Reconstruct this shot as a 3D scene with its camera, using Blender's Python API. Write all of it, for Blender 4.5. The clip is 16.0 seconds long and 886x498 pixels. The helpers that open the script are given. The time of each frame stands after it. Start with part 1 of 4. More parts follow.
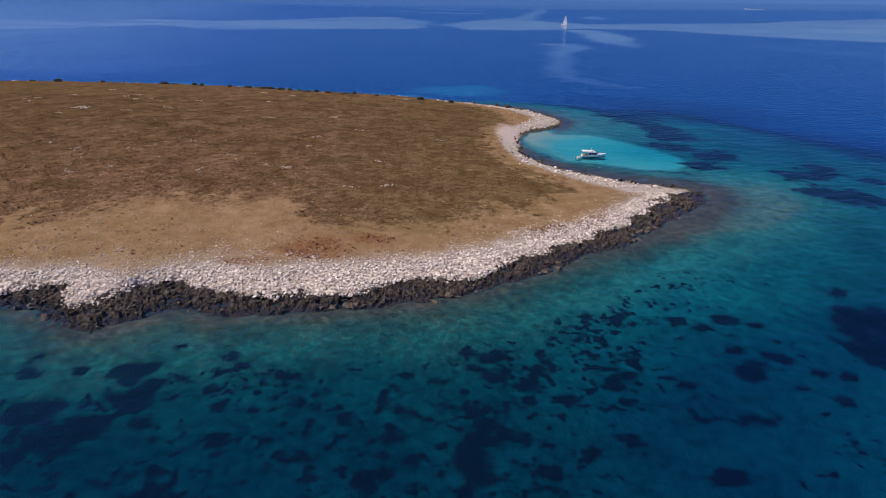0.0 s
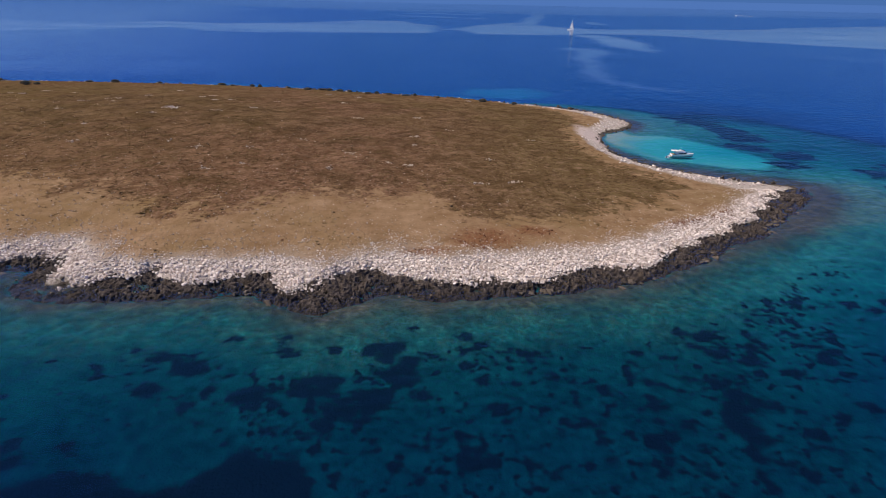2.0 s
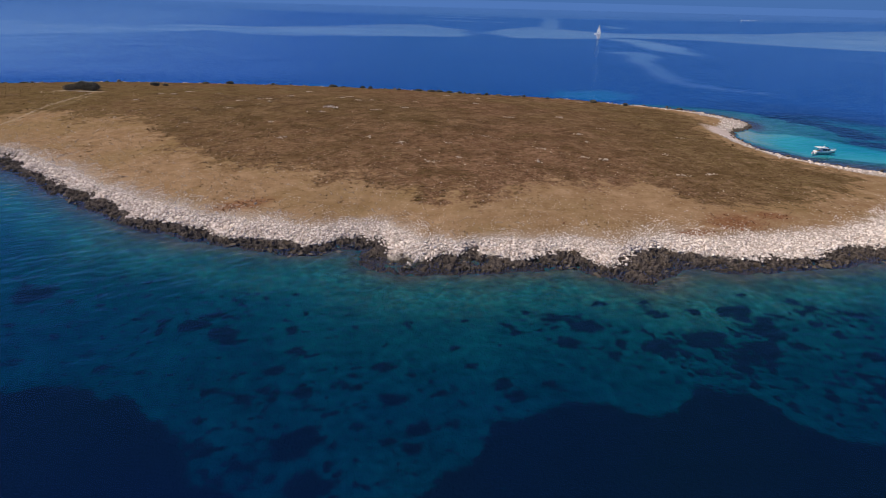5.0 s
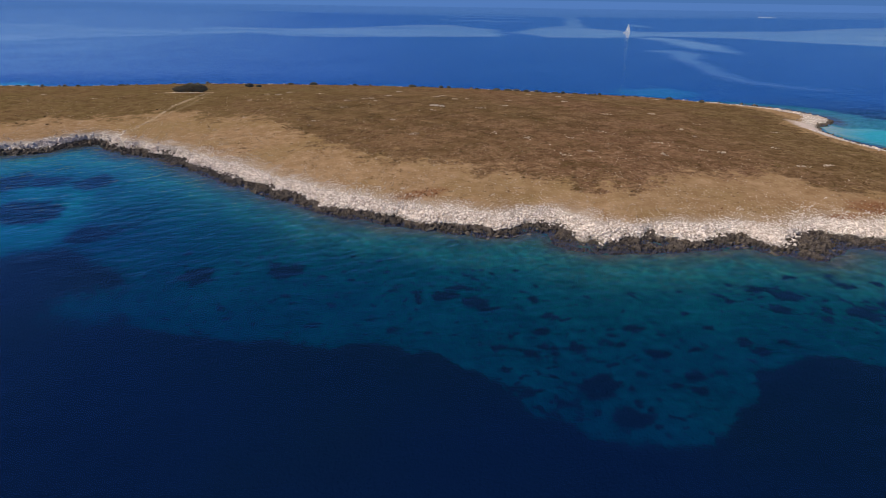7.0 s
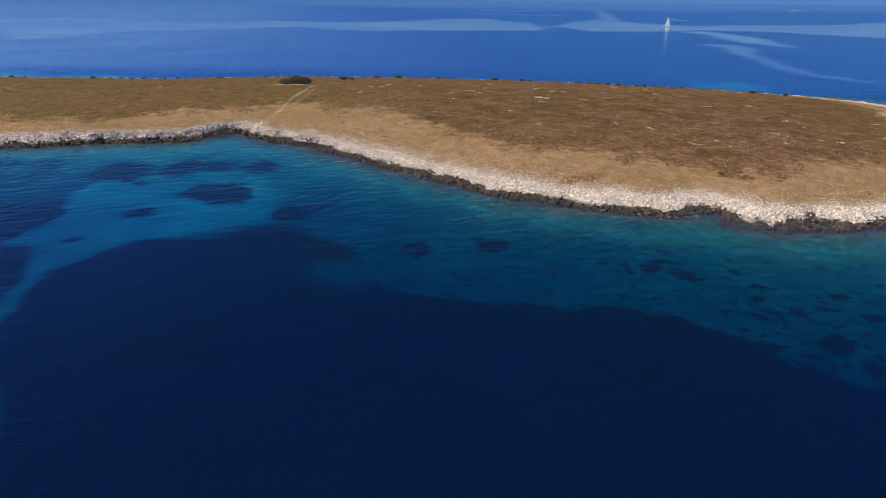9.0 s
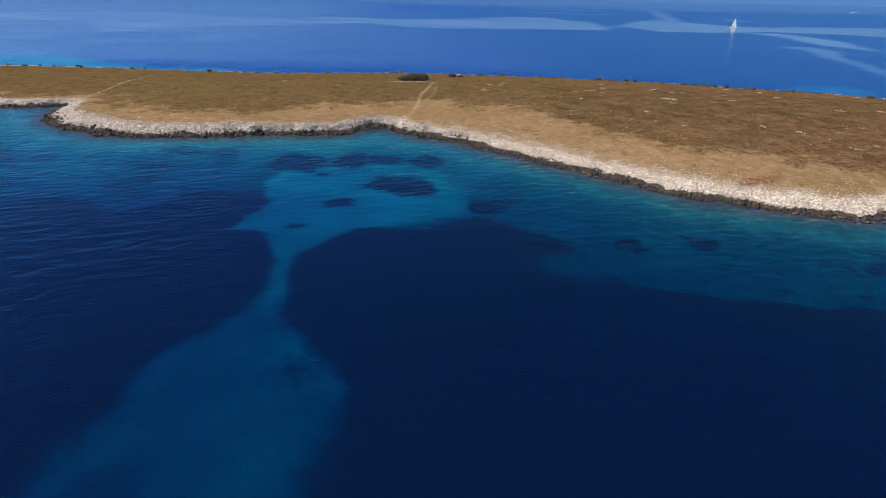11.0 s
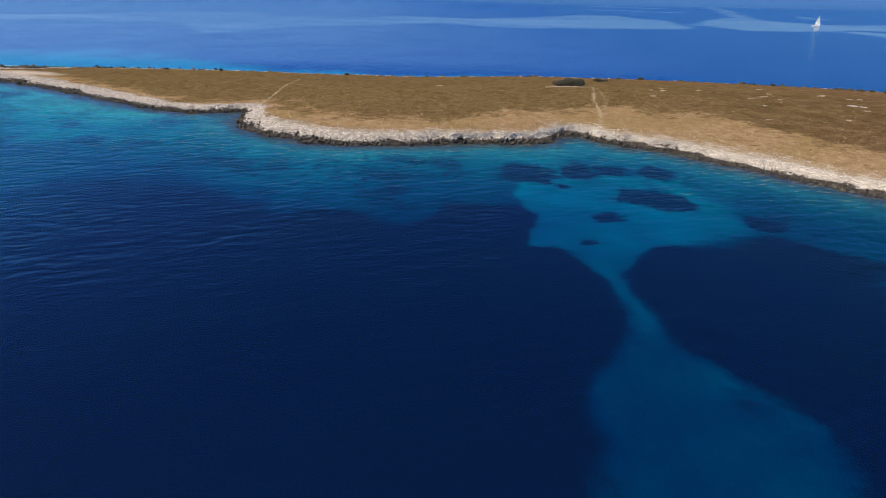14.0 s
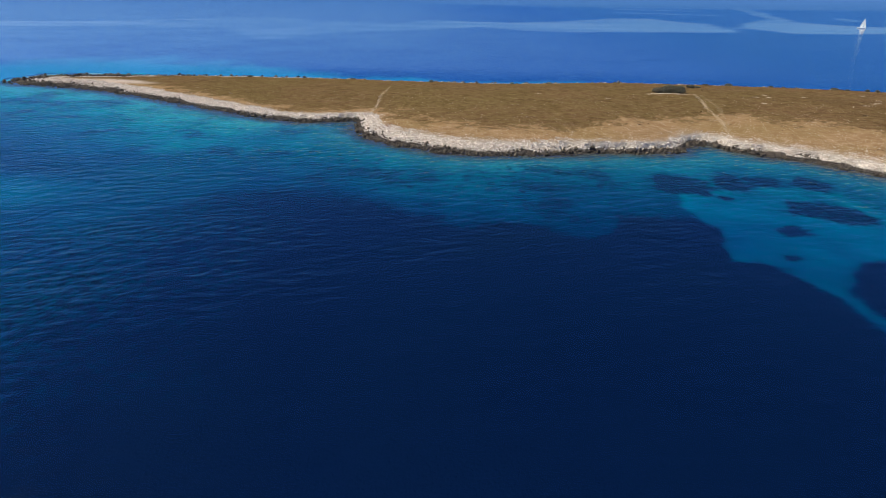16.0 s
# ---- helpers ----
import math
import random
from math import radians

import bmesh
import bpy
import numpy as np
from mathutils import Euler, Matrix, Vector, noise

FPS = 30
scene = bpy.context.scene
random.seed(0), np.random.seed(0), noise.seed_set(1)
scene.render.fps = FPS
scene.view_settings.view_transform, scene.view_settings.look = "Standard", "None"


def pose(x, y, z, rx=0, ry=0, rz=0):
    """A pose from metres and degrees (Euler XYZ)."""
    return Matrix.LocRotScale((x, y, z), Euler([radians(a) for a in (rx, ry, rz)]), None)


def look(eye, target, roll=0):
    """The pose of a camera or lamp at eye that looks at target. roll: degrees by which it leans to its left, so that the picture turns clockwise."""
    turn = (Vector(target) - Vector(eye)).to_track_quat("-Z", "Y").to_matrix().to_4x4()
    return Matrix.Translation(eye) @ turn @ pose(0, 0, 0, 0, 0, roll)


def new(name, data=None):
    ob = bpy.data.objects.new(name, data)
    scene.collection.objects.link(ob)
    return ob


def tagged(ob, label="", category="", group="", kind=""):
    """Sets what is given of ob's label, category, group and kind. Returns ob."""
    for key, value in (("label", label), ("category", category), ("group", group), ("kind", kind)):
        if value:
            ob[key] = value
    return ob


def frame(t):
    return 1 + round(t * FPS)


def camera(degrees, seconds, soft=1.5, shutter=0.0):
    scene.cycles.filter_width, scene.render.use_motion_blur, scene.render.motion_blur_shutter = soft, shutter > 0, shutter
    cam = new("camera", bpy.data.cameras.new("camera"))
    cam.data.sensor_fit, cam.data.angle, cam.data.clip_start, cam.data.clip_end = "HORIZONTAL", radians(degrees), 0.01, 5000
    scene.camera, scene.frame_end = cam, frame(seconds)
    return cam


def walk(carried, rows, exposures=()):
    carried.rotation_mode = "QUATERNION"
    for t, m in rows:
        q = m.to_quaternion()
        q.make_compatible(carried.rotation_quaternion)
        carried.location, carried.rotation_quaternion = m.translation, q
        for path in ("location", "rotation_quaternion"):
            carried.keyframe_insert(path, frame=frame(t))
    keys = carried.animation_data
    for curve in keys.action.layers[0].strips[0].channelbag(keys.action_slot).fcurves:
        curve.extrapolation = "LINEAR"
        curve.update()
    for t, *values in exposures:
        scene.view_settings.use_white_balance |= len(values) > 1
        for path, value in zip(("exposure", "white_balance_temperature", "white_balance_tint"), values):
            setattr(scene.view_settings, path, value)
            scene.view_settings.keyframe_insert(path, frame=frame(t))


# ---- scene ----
cam = camera(74.4, 16.0, soft=0.8)
PATH = [
    (0, (3.123, 2.116, 55.281), (3.204, 3.943, 54.471), 0.8),
    (0.5, (-6.697, 0.891, 55.065), (-6.601, 2.72, 54.261), 1.0),
    (1, (-16.952, -0.547, 54.983), (-16.843, 1.282, 54.182), 1.1),
    (1.5, (-27.67, -2.057, 54.915), (-27.55, -0.228, 54.116), 1.2),
    (2, (-38.8, -3.593, 54.82), (-38.672, -1.764, 54.023), 1.3),
    (2.5, (-50.246, -5.171, 54.703), (-50.111, -3.341, 53.908), 1.5),
    (3, (-61.897, -6.839, 54.59), (-61.758, -5.007, 53.799), 1.5),
    (3.5, (-73.647, -8.66, 54.513), (-73.504, -6.827, 53.725), 1.4),
    (4, (-85.407, -10.692, 54.498), (-85.256, -8.86, 53.71), 1.5),
    (6.5, (-142.968, -24.595, 55.453), (-142.832, -22.761, 54.666), 1.1),
    (7, (-154.26, -27.878, 55.736), (-154.138, -26.044, 54.947), 0.9),
    (7.5, (-165.551, -31.141, 55.995), (-165.44, -29.308, 55.202), 0.6),
    (8, (-176.877, -34.276, 56.213), (-176.78, -32.444, 55.417), 0.5),
    (8.5, (-188.268, -37.177, 56.382), (-188.183, -35.346, 55.581), 0.6),
    (9, (-199.745, -39.744, 56.504), (-199.672, -37.915, 55.696), 0.8),
    (9.5, (-211.316, -41.895, 56.59), (-211.268, -40.068, 55.778), 1.0),
    (10, (-222.978, -43.571, 56.66), (-222.959, -41.743, 55.848), 1.2),
    (12.5, (-281.92, -45.053, 57.662), (-282.001, -43.235, 56.834), 1.2),
    (13, (-293.69, -44.495, 58.105), (-293.788, -42.677, 57.275), 1.1),
    (13.5, (-305.454, -43.953, 58.612), (-305.572, -42.137, 57.784), 1.0),
    (14, (-317.251, -43.577, 59.152), (-317.383, -41.76, 58.325), 1.0),
    (14.5, (-329.151, -43.49, 59.679), (-329.3, -41.674, 58.855), 0.9),
    (15, (-341.249, -43.769, 60.153), (-341.409, -41.952, 59.331), 0.7),
    (15.5, (-353.664, -44.406, 60.549), (-353.831, -42.59, 59.728), 0.7),
    (16, (-366.529, -45.275, 60.884), (-366.703, -43.459, 60.065), 0.6),
]
walk(cam, [(t, look(eye, target, roll)) for t, eye, target, roll in PATH], exposures=[(0, 0.02, 6300, 10), (4, 0.0, 6320, 8), (8, 0.21, 6520, 2), (12.5, 0.42, 6540, -3), (16, 0.44, 6460, -5)])

# ---- world, sun, exposure ----
SUN_EL, SUN_AZ = radians(54), radians(-84)
world = bpy.data.worlds.new("sky")
scene.world = world
world.use_nodes = True
wn = world.node_tree.nodes
sky = wn.new("ShaderNodeTexSky")
sky.sky_type, sky.sun_disc = "NISHITA", False
sky.sun_elevation, sky.sun_rotation = SUN_EL, SUN_AZ
sky.altitude, sky.air_density, sky.dust_density, sky.ozone_density = 500, 1.0, 0.9, 4.0
wn["Background"].inputs["Strength"].default_value = 0.085
tint = wn.new("ShaderNodeMix")
tint.data_type, tint.blend_type = "RGBA", "MULTIPLY"
tint.inputs[0].default_value, tint.inputs[7].default_value = 1.0, (0.50, 0.68, 1.22, 1)
world.node_tree.links.new(sky.outputs[0], tint.inputs[6])
world.node_tree.links.new(tint.outputs[2], wn["Background"].inputs["Color"])
sun = new("sun", bpy.data.lights.new("sun", "SUN"))
sun.data.energy, sun.data.angle, sun.data.color = 4.9, radians(0.53), (1.0, 0.90, 0.77)
sun.matrix_world = look((0, 0, 0), (-math.sin(SUN_AZ) * math.cos(SUN_EL), -math.cos(SUN_AZ) * math.cos(SUN_EL), -math.sin(SUN_EL)))


# ---- node helpers ----
class Mat:
    """A procedural material with short calls for its nodes."""

    def __init__(self, name):
        self.m = bpy.data.materials.new(name)
        self.m.use_nodes = True
        self.t = self.m.node_tree
        self.bsdf = self.t.nodes["Principled BSDF"]
        self.out = self.t.nodes["Material Output"]

    def put(self, sock, v):
        if isinstance(v, bpy.types.NodeSocket):
            self.t.links.new(v, sock)
        elif isinstance(v, (tuple, list)) and len(v) == 3 and sock.type == "RGBA":
            sock.default_value = (*v, 1)
        else:
            sock.default_value = v

    def node(self, kind, **ins):
        n = self.t.nodes.new(kind)
        for k, v in ins.items():
            self.put(n.inputs[k], v)
        return n

    def attr(self, name):
        n = self.t.nodes.new("ShaderNodeAttribute")
        n.attribute_name = name
        return n.outputs["Fac"]

    def pos(self, scale=(1, 1, 1), turn=0.0):
        g = self.t.nodes.new("ShaderNodeNewGeometry")
        n = self.node("ShaderNodeMapping", Vector=g.outputs["Position"])
        n.vector_type = "TEXTURE"
        n.inputs["Rotation"].default_value = (0, 0, radians(turn))
        n.inputs["Scale"].default_value = [1 / v for v in scale]
        return n.outputs[0]

    def warp(self, vec, scale, amount):
        n = self.node("ShaderNodeTexNoise", Vector=vec, Scale=scale, Detail=2.0)
        a = self.t.nodes.new("ShaderNodeVectorMath")
        a.operation = "MULTIPLY_ADD"
        self.put(a.inputs[0], n.outputs["Color"])
        a.inputs[1].default_value = (amount, amount, 0)
        self.put(a.inputs[2], vec)
        return a.outputs[0]

    def local(self, scale=(1, 1, 1)):
        g = self.t.nodes.new("ShaderNodeTexCoord")
        n = self.node("ShaderNodeMapping", Vector=g.outputs["Object"])
        n.inputs["Scale"].default_value = scale
        return n.outputs[0]

    def height(self):
        g = self.t.nodes.new("ShaderNodeNewGeometry")
        return self.node("ShaderNodeSeparateXYZ", Vector=g.outputs["Position"]).outputs["Z"]

    def noise(self, vec, scale, detail=3.0, rough=0.55):
        n = self.node("ShaderNodeTexNoise", Vector=vec, Scale=scale, Detail=detail, Roughness=rough)
        return n.outputs["Fac"]

    def ramp(self, fac, *stops):
        n = self.node("ShaderNodeValToRGB", Fac=fac)
        e = n.color_ramp.elements
        while len(e) < len(stops):
            e.new(0.5)
        for el, (p, c) in zip(e, stops):
            el.position = p
            el.color = (c, c, c, 1) if isinstance(c, (int, float)) else (*c, 1)
        return n.outputs["Color"]

    def span(self, v, a, b, lo=0.0, hi=1.0, smooth=False):
        n = self.node("ShaderNodeMapRange", Value=v)
        if smooth:
            n.interpolation_type = "SMOOTHSTEP"
        for k, w in (("From Min", a), ("From Max", b), ("To Min", lo), ("To Max", hi)):
            n.inputs[k].default_value = w
        return n.outputs[0]

    def math(self, op, a, b=0.0, clamp=False):
        n = self.t.nodes.new("ShaderNodeMath")
        n.operation, n.use_clamp = op, clamp
        self.put(n.inputs[0], a)
        self.put(n.inputs[1], b)
        return n.outputs[0]

    def mix(self, fac, a, b, kind="MIX"):
        n = self.t.nodes.new("ShaderNodeMix")
        n.data_type, n.blend_type = "RGBA", kind
        self.put(n.inputs[0], fac)
        self.put(n.inputs[6], a)
        self.put(n.inputs[7], b)
        return n.outputs[2]

    def bump(self, h, strength=0.5, dist=0.1, normal=None):
        n = self.node("ShaderNodeBump", Height=h, Strength=strength, Distance=dist)
        if normal is not None:
            self.put(n.inputs["Normal"], normal)
        return n.outputs[0]

    def island(self):
        return self.t.nodes.new("ShaderNodeNewGeometry").outputs["Random Per Island"]

    def done(self, color, rough=0.8, normal=None, **ins):
        self.put(self.bsdf.inputs["Base Color"], color)
        self.put(self.bsdf.inputs["Roughness"], rough)
        if normal is not None:
            self.put(self.bsdf.inputs["Normal"], normal)
        for k, v in ins.items():
            self.put(self.bsdf.inputs[k.replace("_", " ")], v)
        return self.m


# ---- materials ----
def ground_material():
    m = Mat("island_and_seabed")
    zone, scrub, weed, sand, trail, red, spot, beach = (m.attr(a) for a in ("zone", "scrub", "weed", "sand", "trail", "red", "spot", "beach"))
    p = m.pos()
    fine, mid, big = m.noise(p, 1.7, 4, 0.65), m.noise(p, 0.22, 4, 0.6), m.noise(p, 0.035, 3)
    wob = m.math("MULTIPLY_ADD", fine, 0.5)
    wob.node.inputs[2].default_value = -0.25
    k = m.math("ADD", zone, wob)
    # dry land
    rock = m.mix(m.span(fine, 0.3, 0.75), (0.035, 0.028, 0.022), (0.13, 0.105, 0.082))
    rubble = m.mix(m.span(fine, 0.25, 0.7), (0.20, 0.16, 0.128), (0.54, 0.455, 0.38))
    tan = m.mix(m.span(mid, 0.3, 0.7), (0.190, 0.110, 0.052), (0.295, 0.186, 0.104))
    tan = m.mix(m.span(big, 0.44, 0.66, 0, 0.55), tan, (0.180, 0.118, 0.046))
    tan = m.mix(m.span(m.noise(m.warp(p, 0.3, 2.0), 0.6, 5, 0.75), 0.53, 0.70, 0, 0.5), tan, (0.115, 0.066, 0.032))
    tan = m.mix(m.span(fine, 0.55, 0.8, 0, 0.4), tan, (0.10, 0.065, 0.035))
    west = m.node("ShaderNodeSeparateXYZ", Vector=p).outputs["X"]
    north = m.node("ShaderNodeSeparateXYZ", Vector=p).outputs["Y"]
    tint = m.math("MAXIMUM", m.math("MULTIPLY", m.span(m.noise(p, 0.016, 3), 0.40, 0.60), m.span(north, 205, 270)), m.span(west, -45, 15))
    brown = m.mix(m.span(mid, 0.36, 0.64), (0.092, 0.047, 0.024), (0.170, 0.093, 0.050))
    brown = m.mix(m.math("MULTIPLY", tint, 0.8), brown, m.mix(m.span(mid, 0.36, 0.64), (0.085, 0.056, 0.020), (0.150, 0.104, 0.044)))
    brown = m.mix(m.span(m.noise(m.warp(p, 0.2, 2.5), 0.34, 5, 0.72), 0.52, 0.66, 0, 0.75), brown, (0.225, 0.138, 0.080))
    brown = m.mix(m.math("MULTIPLY", m.span(m.noise(p, 1.1, 5, 0.75), 0.52, 0.68, 0, 0.75), m.span(tint, 0, 1, 1.0, 0.55)), brown, (0.315, 0.190, 0.128))
    brown = m.mix(m.span(m.noise(p, 0.45, 5, 0.75), 0.49, 0.36, 0, 0.72), brown, (0.044, 0.025, 0.012))
    brown = m.mix(m.span(m.noise(m.warp(p, 0.1, 5.0), 0.085, 4, 0.65), 0.50, 0.38, 0, 0.5), brown, (0.066, 0.038, 0.016))
    brown = m.mix(m.math("MULTIPLY", m.span(west, -70, -260, 0, 0.65), m.span(mid, 0.2, 0.55)), brown, m.mix(m.span(m.noise(m.warp(p, 0.2, 3.0), 0.3, 5, 0.75), 0.38, 0.60), (0.078, 0.050, 0.018), (0.138, 0.095, 0.038)))
    land = m.mix(m.span(k, 0.85, 1.15), rock, rubble)
    land = m.mix(m.span(k, 1.75, 2.15), land, tan)
    land = m.mix(m.math("MULTIPLY", red, m.span(fine, 0.3, 0.6)), land, (0.16, 0.065, 0.03))
    speck = m.math("SUBTRACT", m.noise(p, 0.42, 6, 0.8), 0.5)
    land = m.mix(m.span(m.math("ADD", scrub, m.math("MULTIPLY", speck, 3.2)), 0.30, 0.66), land, brown)
    land = m.mix(m.math("MULTIPLY", trail, m.span(fine, 0.35, 0.6)), land, (0.36, 0.27, 0.17))
    shingle = m.mix(m.span(fine, 0.3, 0.7), (0.36, 0.275, 0.235), (0.52, 0.42, 0.36))
    land = m.mix(m.math("MULTIPLY", beach, m.span(fine, 0.2, 0.35)), land, shingle)
    # under water: light lost in the water is put into the bed's colours by depth
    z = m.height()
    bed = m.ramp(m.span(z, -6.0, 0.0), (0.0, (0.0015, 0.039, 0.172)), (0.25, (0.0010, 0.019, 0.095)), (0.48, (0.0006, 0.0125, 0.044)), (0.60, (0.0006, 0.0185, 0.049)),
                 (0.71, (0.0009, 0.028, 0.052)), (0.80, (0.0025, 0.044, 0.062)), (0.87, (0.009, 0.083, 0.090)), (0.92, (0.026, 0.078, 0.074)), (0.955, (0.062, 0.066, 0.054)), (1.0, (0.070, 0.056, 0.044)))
    pebble = m.noise(p, 2.1, 4, 0.75)
    bed = m.mix(m.math("MULTIPLY", m.span(z, -3.0, -0.5, 0.10, 1.0), m.span(pebble, 0.46, 0.62)), bed, m.mix(1.0, bed, (0.55, 0.55, 0.6), "MULTIPLY"))
    bed = m.mix(m.math("MULTIPLY", m.span(z, -1.6, -0.4, 0.0, 1.0), m.span(pebble, 0.42, 0.28)), bed, m.mix(1.0, bed, (1.9, 1.6, 1.5), "MULTIPLY"))
    rough = m.noise(m.warp(p, 0.3, 2.0), 0.75, 5, 0.7)
    bed = m.mix(m.math("MULTIPLY", m.span(z, -2.6, -0.6, 0.25, 0.6), m.span(rough, 0.44, 0.66)), bed, m.mix(1.0, bed, (0.45, 0.42, 0.45), "MULTIPLY"))
    bed = m.mix(m.math("MULTIPLY", m.span(z, -1.5, -0.3, 0.0, 0.6), m.span(rough, 0.50, 0.30)), bed, m.mix(1.0, bed, (1.5, 1.45, 1.4), "MULTIPLY"))
    reef = m.node("ShaderNodeTexVoronoi", Vector=m.warp(m.pos((0.75, 0.45, 1), 12), 0.35, 2.2), Scale=1.2)
    crag = m.math("MULTIPLY", m.span(reef.outputs["Distance"], 0.25, 0.75), m.span(m.noise(p, 0.12, 3), 0.38, 0.6, 0.35, 1.0))
    bed = m.mix(m.math("MULTIPLY", m.span(z, -1.35, -0.25, 0.0, 0.6), crag), bed, m.mix(m.span(fine, 0.3, 0.7), (0.005, 0.016, 0.019), (0.058, 0.062, 0.050)))
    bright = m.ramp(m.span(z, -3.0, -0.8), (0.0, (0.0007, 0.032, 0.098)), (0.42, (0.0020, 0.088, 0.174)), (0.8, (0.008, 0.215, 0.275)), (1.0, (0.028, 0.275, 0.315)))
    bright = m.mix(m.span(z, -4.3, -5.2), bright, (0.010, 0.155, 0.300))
    bright = m.mix(m.math("MULTIPLY", m.span(z, -0.75, -0.1), m.span(sand, 0.5, 0.75)), bright, (0.26, 0.31, 0.27))
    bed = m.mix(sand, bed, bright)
    # wave caustics imitated in the bed's colour: darker and lighter mottles
    painted_caustics = m.math("ADD", m.noise(m.warp(p, 0.5, 1.5), 0.5, 4, 0.65), m.math("MULTIPLY", m.noise(p, 0.09, 3), 0.5))
    bed = m.mix(m.math("MULTIPLY", m.math("MULTIPLY", m.span(z, -3.4, -2.0, 0.3, 1.0), m.span(sand, 0.35, 0.7, 1.0, 0.25)), m.span(painted_caustics, 0.74, 0.58)), bed, m.mix(1.0, bed, (0.62, 0.66, 0.72), "MULTIPLY"))
    bed = m.mix(m.math("MULTIPLY", m.math("MULTIPLY", m.span(z, -3.2, -1.8, 0.1, 0.9), m.span(sand, 0.35, 0.7, 1.0, 0.25)), m.span(painted_caustics, 0.76, 0.92)), bed, m.mix(1.0, bed, (1.5, 1.42, 1.3), "MULTIPLY"))
    bed = m.mix(m.math("MULTIPLY", m.span(west, -70, -240), m.span(sand, 0.15, 0.4, 1.0, 0.15)), bed, m.mix(1.0, bed, (0.8, 0.86, 1.10), "MULTIPLY"))
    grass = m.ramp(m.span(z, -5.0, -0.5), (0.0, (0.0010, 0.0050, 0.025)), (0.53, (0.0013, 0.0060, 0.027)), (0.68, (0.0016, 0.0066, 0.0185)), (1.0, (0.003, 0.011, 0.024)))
    edge = m.math("ADD", weed, m.math("MULTIPLY", m.math("SUBTRACT", m.noise(p, 0.55, 6, 0.75), 0.5), m.span(z, -3.1, -2.5, 0.7, 2.3)))
    patchy = m.span(edge, 0.28, 0.72)
    q = m.warp(p, 0.25, 1.6)
    tuftn = m.math("MAXIMUM", m.noise(q, 0.28, 2, 0.5), m.math("SUBTRACT", m.noise(m.warp(p, 0.5, 0.6), 0.52, 1, 0.5), 0.015))
    some = m.span(m.math("ADD", tuftn, m.math("MULTIPLY", spot, 0.42)), 0.785, 0.875)
    patchy = m.math("MAXIMUM", patchy, m.math("MULTIPLY", some, m.span(spot, 0.04, 0.2)))
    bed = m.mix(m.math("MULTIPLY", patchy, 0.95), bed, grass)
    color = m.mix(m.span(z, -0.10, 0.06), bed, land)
    nor = m.bump(m.math("ADD", fine, m.math("MULTIPLY", mid, 1.5)), 0.8, 0.35)
    return m.done(color, 0.92, nor, Specular_IOR_Level=0.0)


def water_material():
    m = Mat("sea_water")
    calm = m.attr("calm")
    p1, p2, p3 = m.warp(m.pos((0.20, 0.36, 1), 24), 0.4, 1.1), m.pos((0.52, 0.75, 1), 40), m.pos((0.06, 0.13, 1), 14)
    h = m.math("ADD", m.math("MULTIPLY", m.noise(p1, 1.0, 1, 0.45), 2.0), m.math("MULTIPLY", m.noise(p2, 1.0, 1, 0.5), 0.24))
    h = m.math("ADD", h, m.math("MULTIPLY", m.noise(p3, 1.0, 2), 2.0))
    gust = m.span(m.noise(m.pos((0.010, 0.016, 1), 20), 1.0, 3, 0.55), 0.36, 0.64, 0.55, 1.25)
    open_sea = m.span(m.node("ShaderNodeSeparateXYZ", Vector=m.pos()).outputs["X"], -280, -440, 1.0, 1.45)
    amp = m.math("MULTIPLY", m.span(calm, 0.0, 1.0, 0.20, 0.03), m.math("MULTIPLY", gust, open_sea))
    nor = m.bump(h, 1.0, 1.0)
    nor.node.inputs["Strength"].default_value = 0.6
    m.put(nor.node.inputs["Strength"], amp)
    fres = m.node("ShaderNodeFresnel", IOR=1.33, Normal=nor)
    clear = m.node("ShaderNodeBsdfTransparent", Color=(0.93, 0.98, 1.0))
    # ripples' reflection is blued here and dimmed below, painted by the calm mask
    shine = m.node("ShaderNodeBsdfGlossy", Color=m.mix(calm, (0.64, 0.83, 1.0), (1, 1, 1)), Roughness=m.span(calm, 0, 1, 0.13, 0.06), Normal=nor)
    mixed = m.t.nodes.new("ShaderNodeMixShader")
    m.put(mixed.inputs[0], m.math("MULTIPLY", fres.outputs[0], m.span(calm, 0, 1, 0.62, 0.92)))
    m.put(mixed.inputs[1], clear.outputs[0])
    m.put(mixed.inputs[2], shine.outputs[0])
    m.put(m.out.inputs["Surface"], mixed.outputs[0])
    return m.m


def stone_material(name, dark, light, spots):
    m = Mat(name)
    p = m.pos()
    n1, n2 = m.noise(p, 2.2, 4, 0.65), m.noise(p, 7.0, 3)
    c = m.mix(m.island(), dark, light)
    c = m.mix(m.span(n1, 0.52, 0.72, 0, 0.65), c, spots)
    c = m.mix(m.span(n2, 0.55, 0.8, 0, 0.3), c, light)
    c = m.mix(m.span(m.noise(p, 0.33, 4, 0.65), 0.50, 0.70, 0, 0.55), c, m.mix(1.0, c, (0.62, 0.57, 0.53), "MULTIPLY"))
    return m.done(c, 0.9, m.bump(n2, 0.5, 0.06), Specular_IOR_Level=0.2)


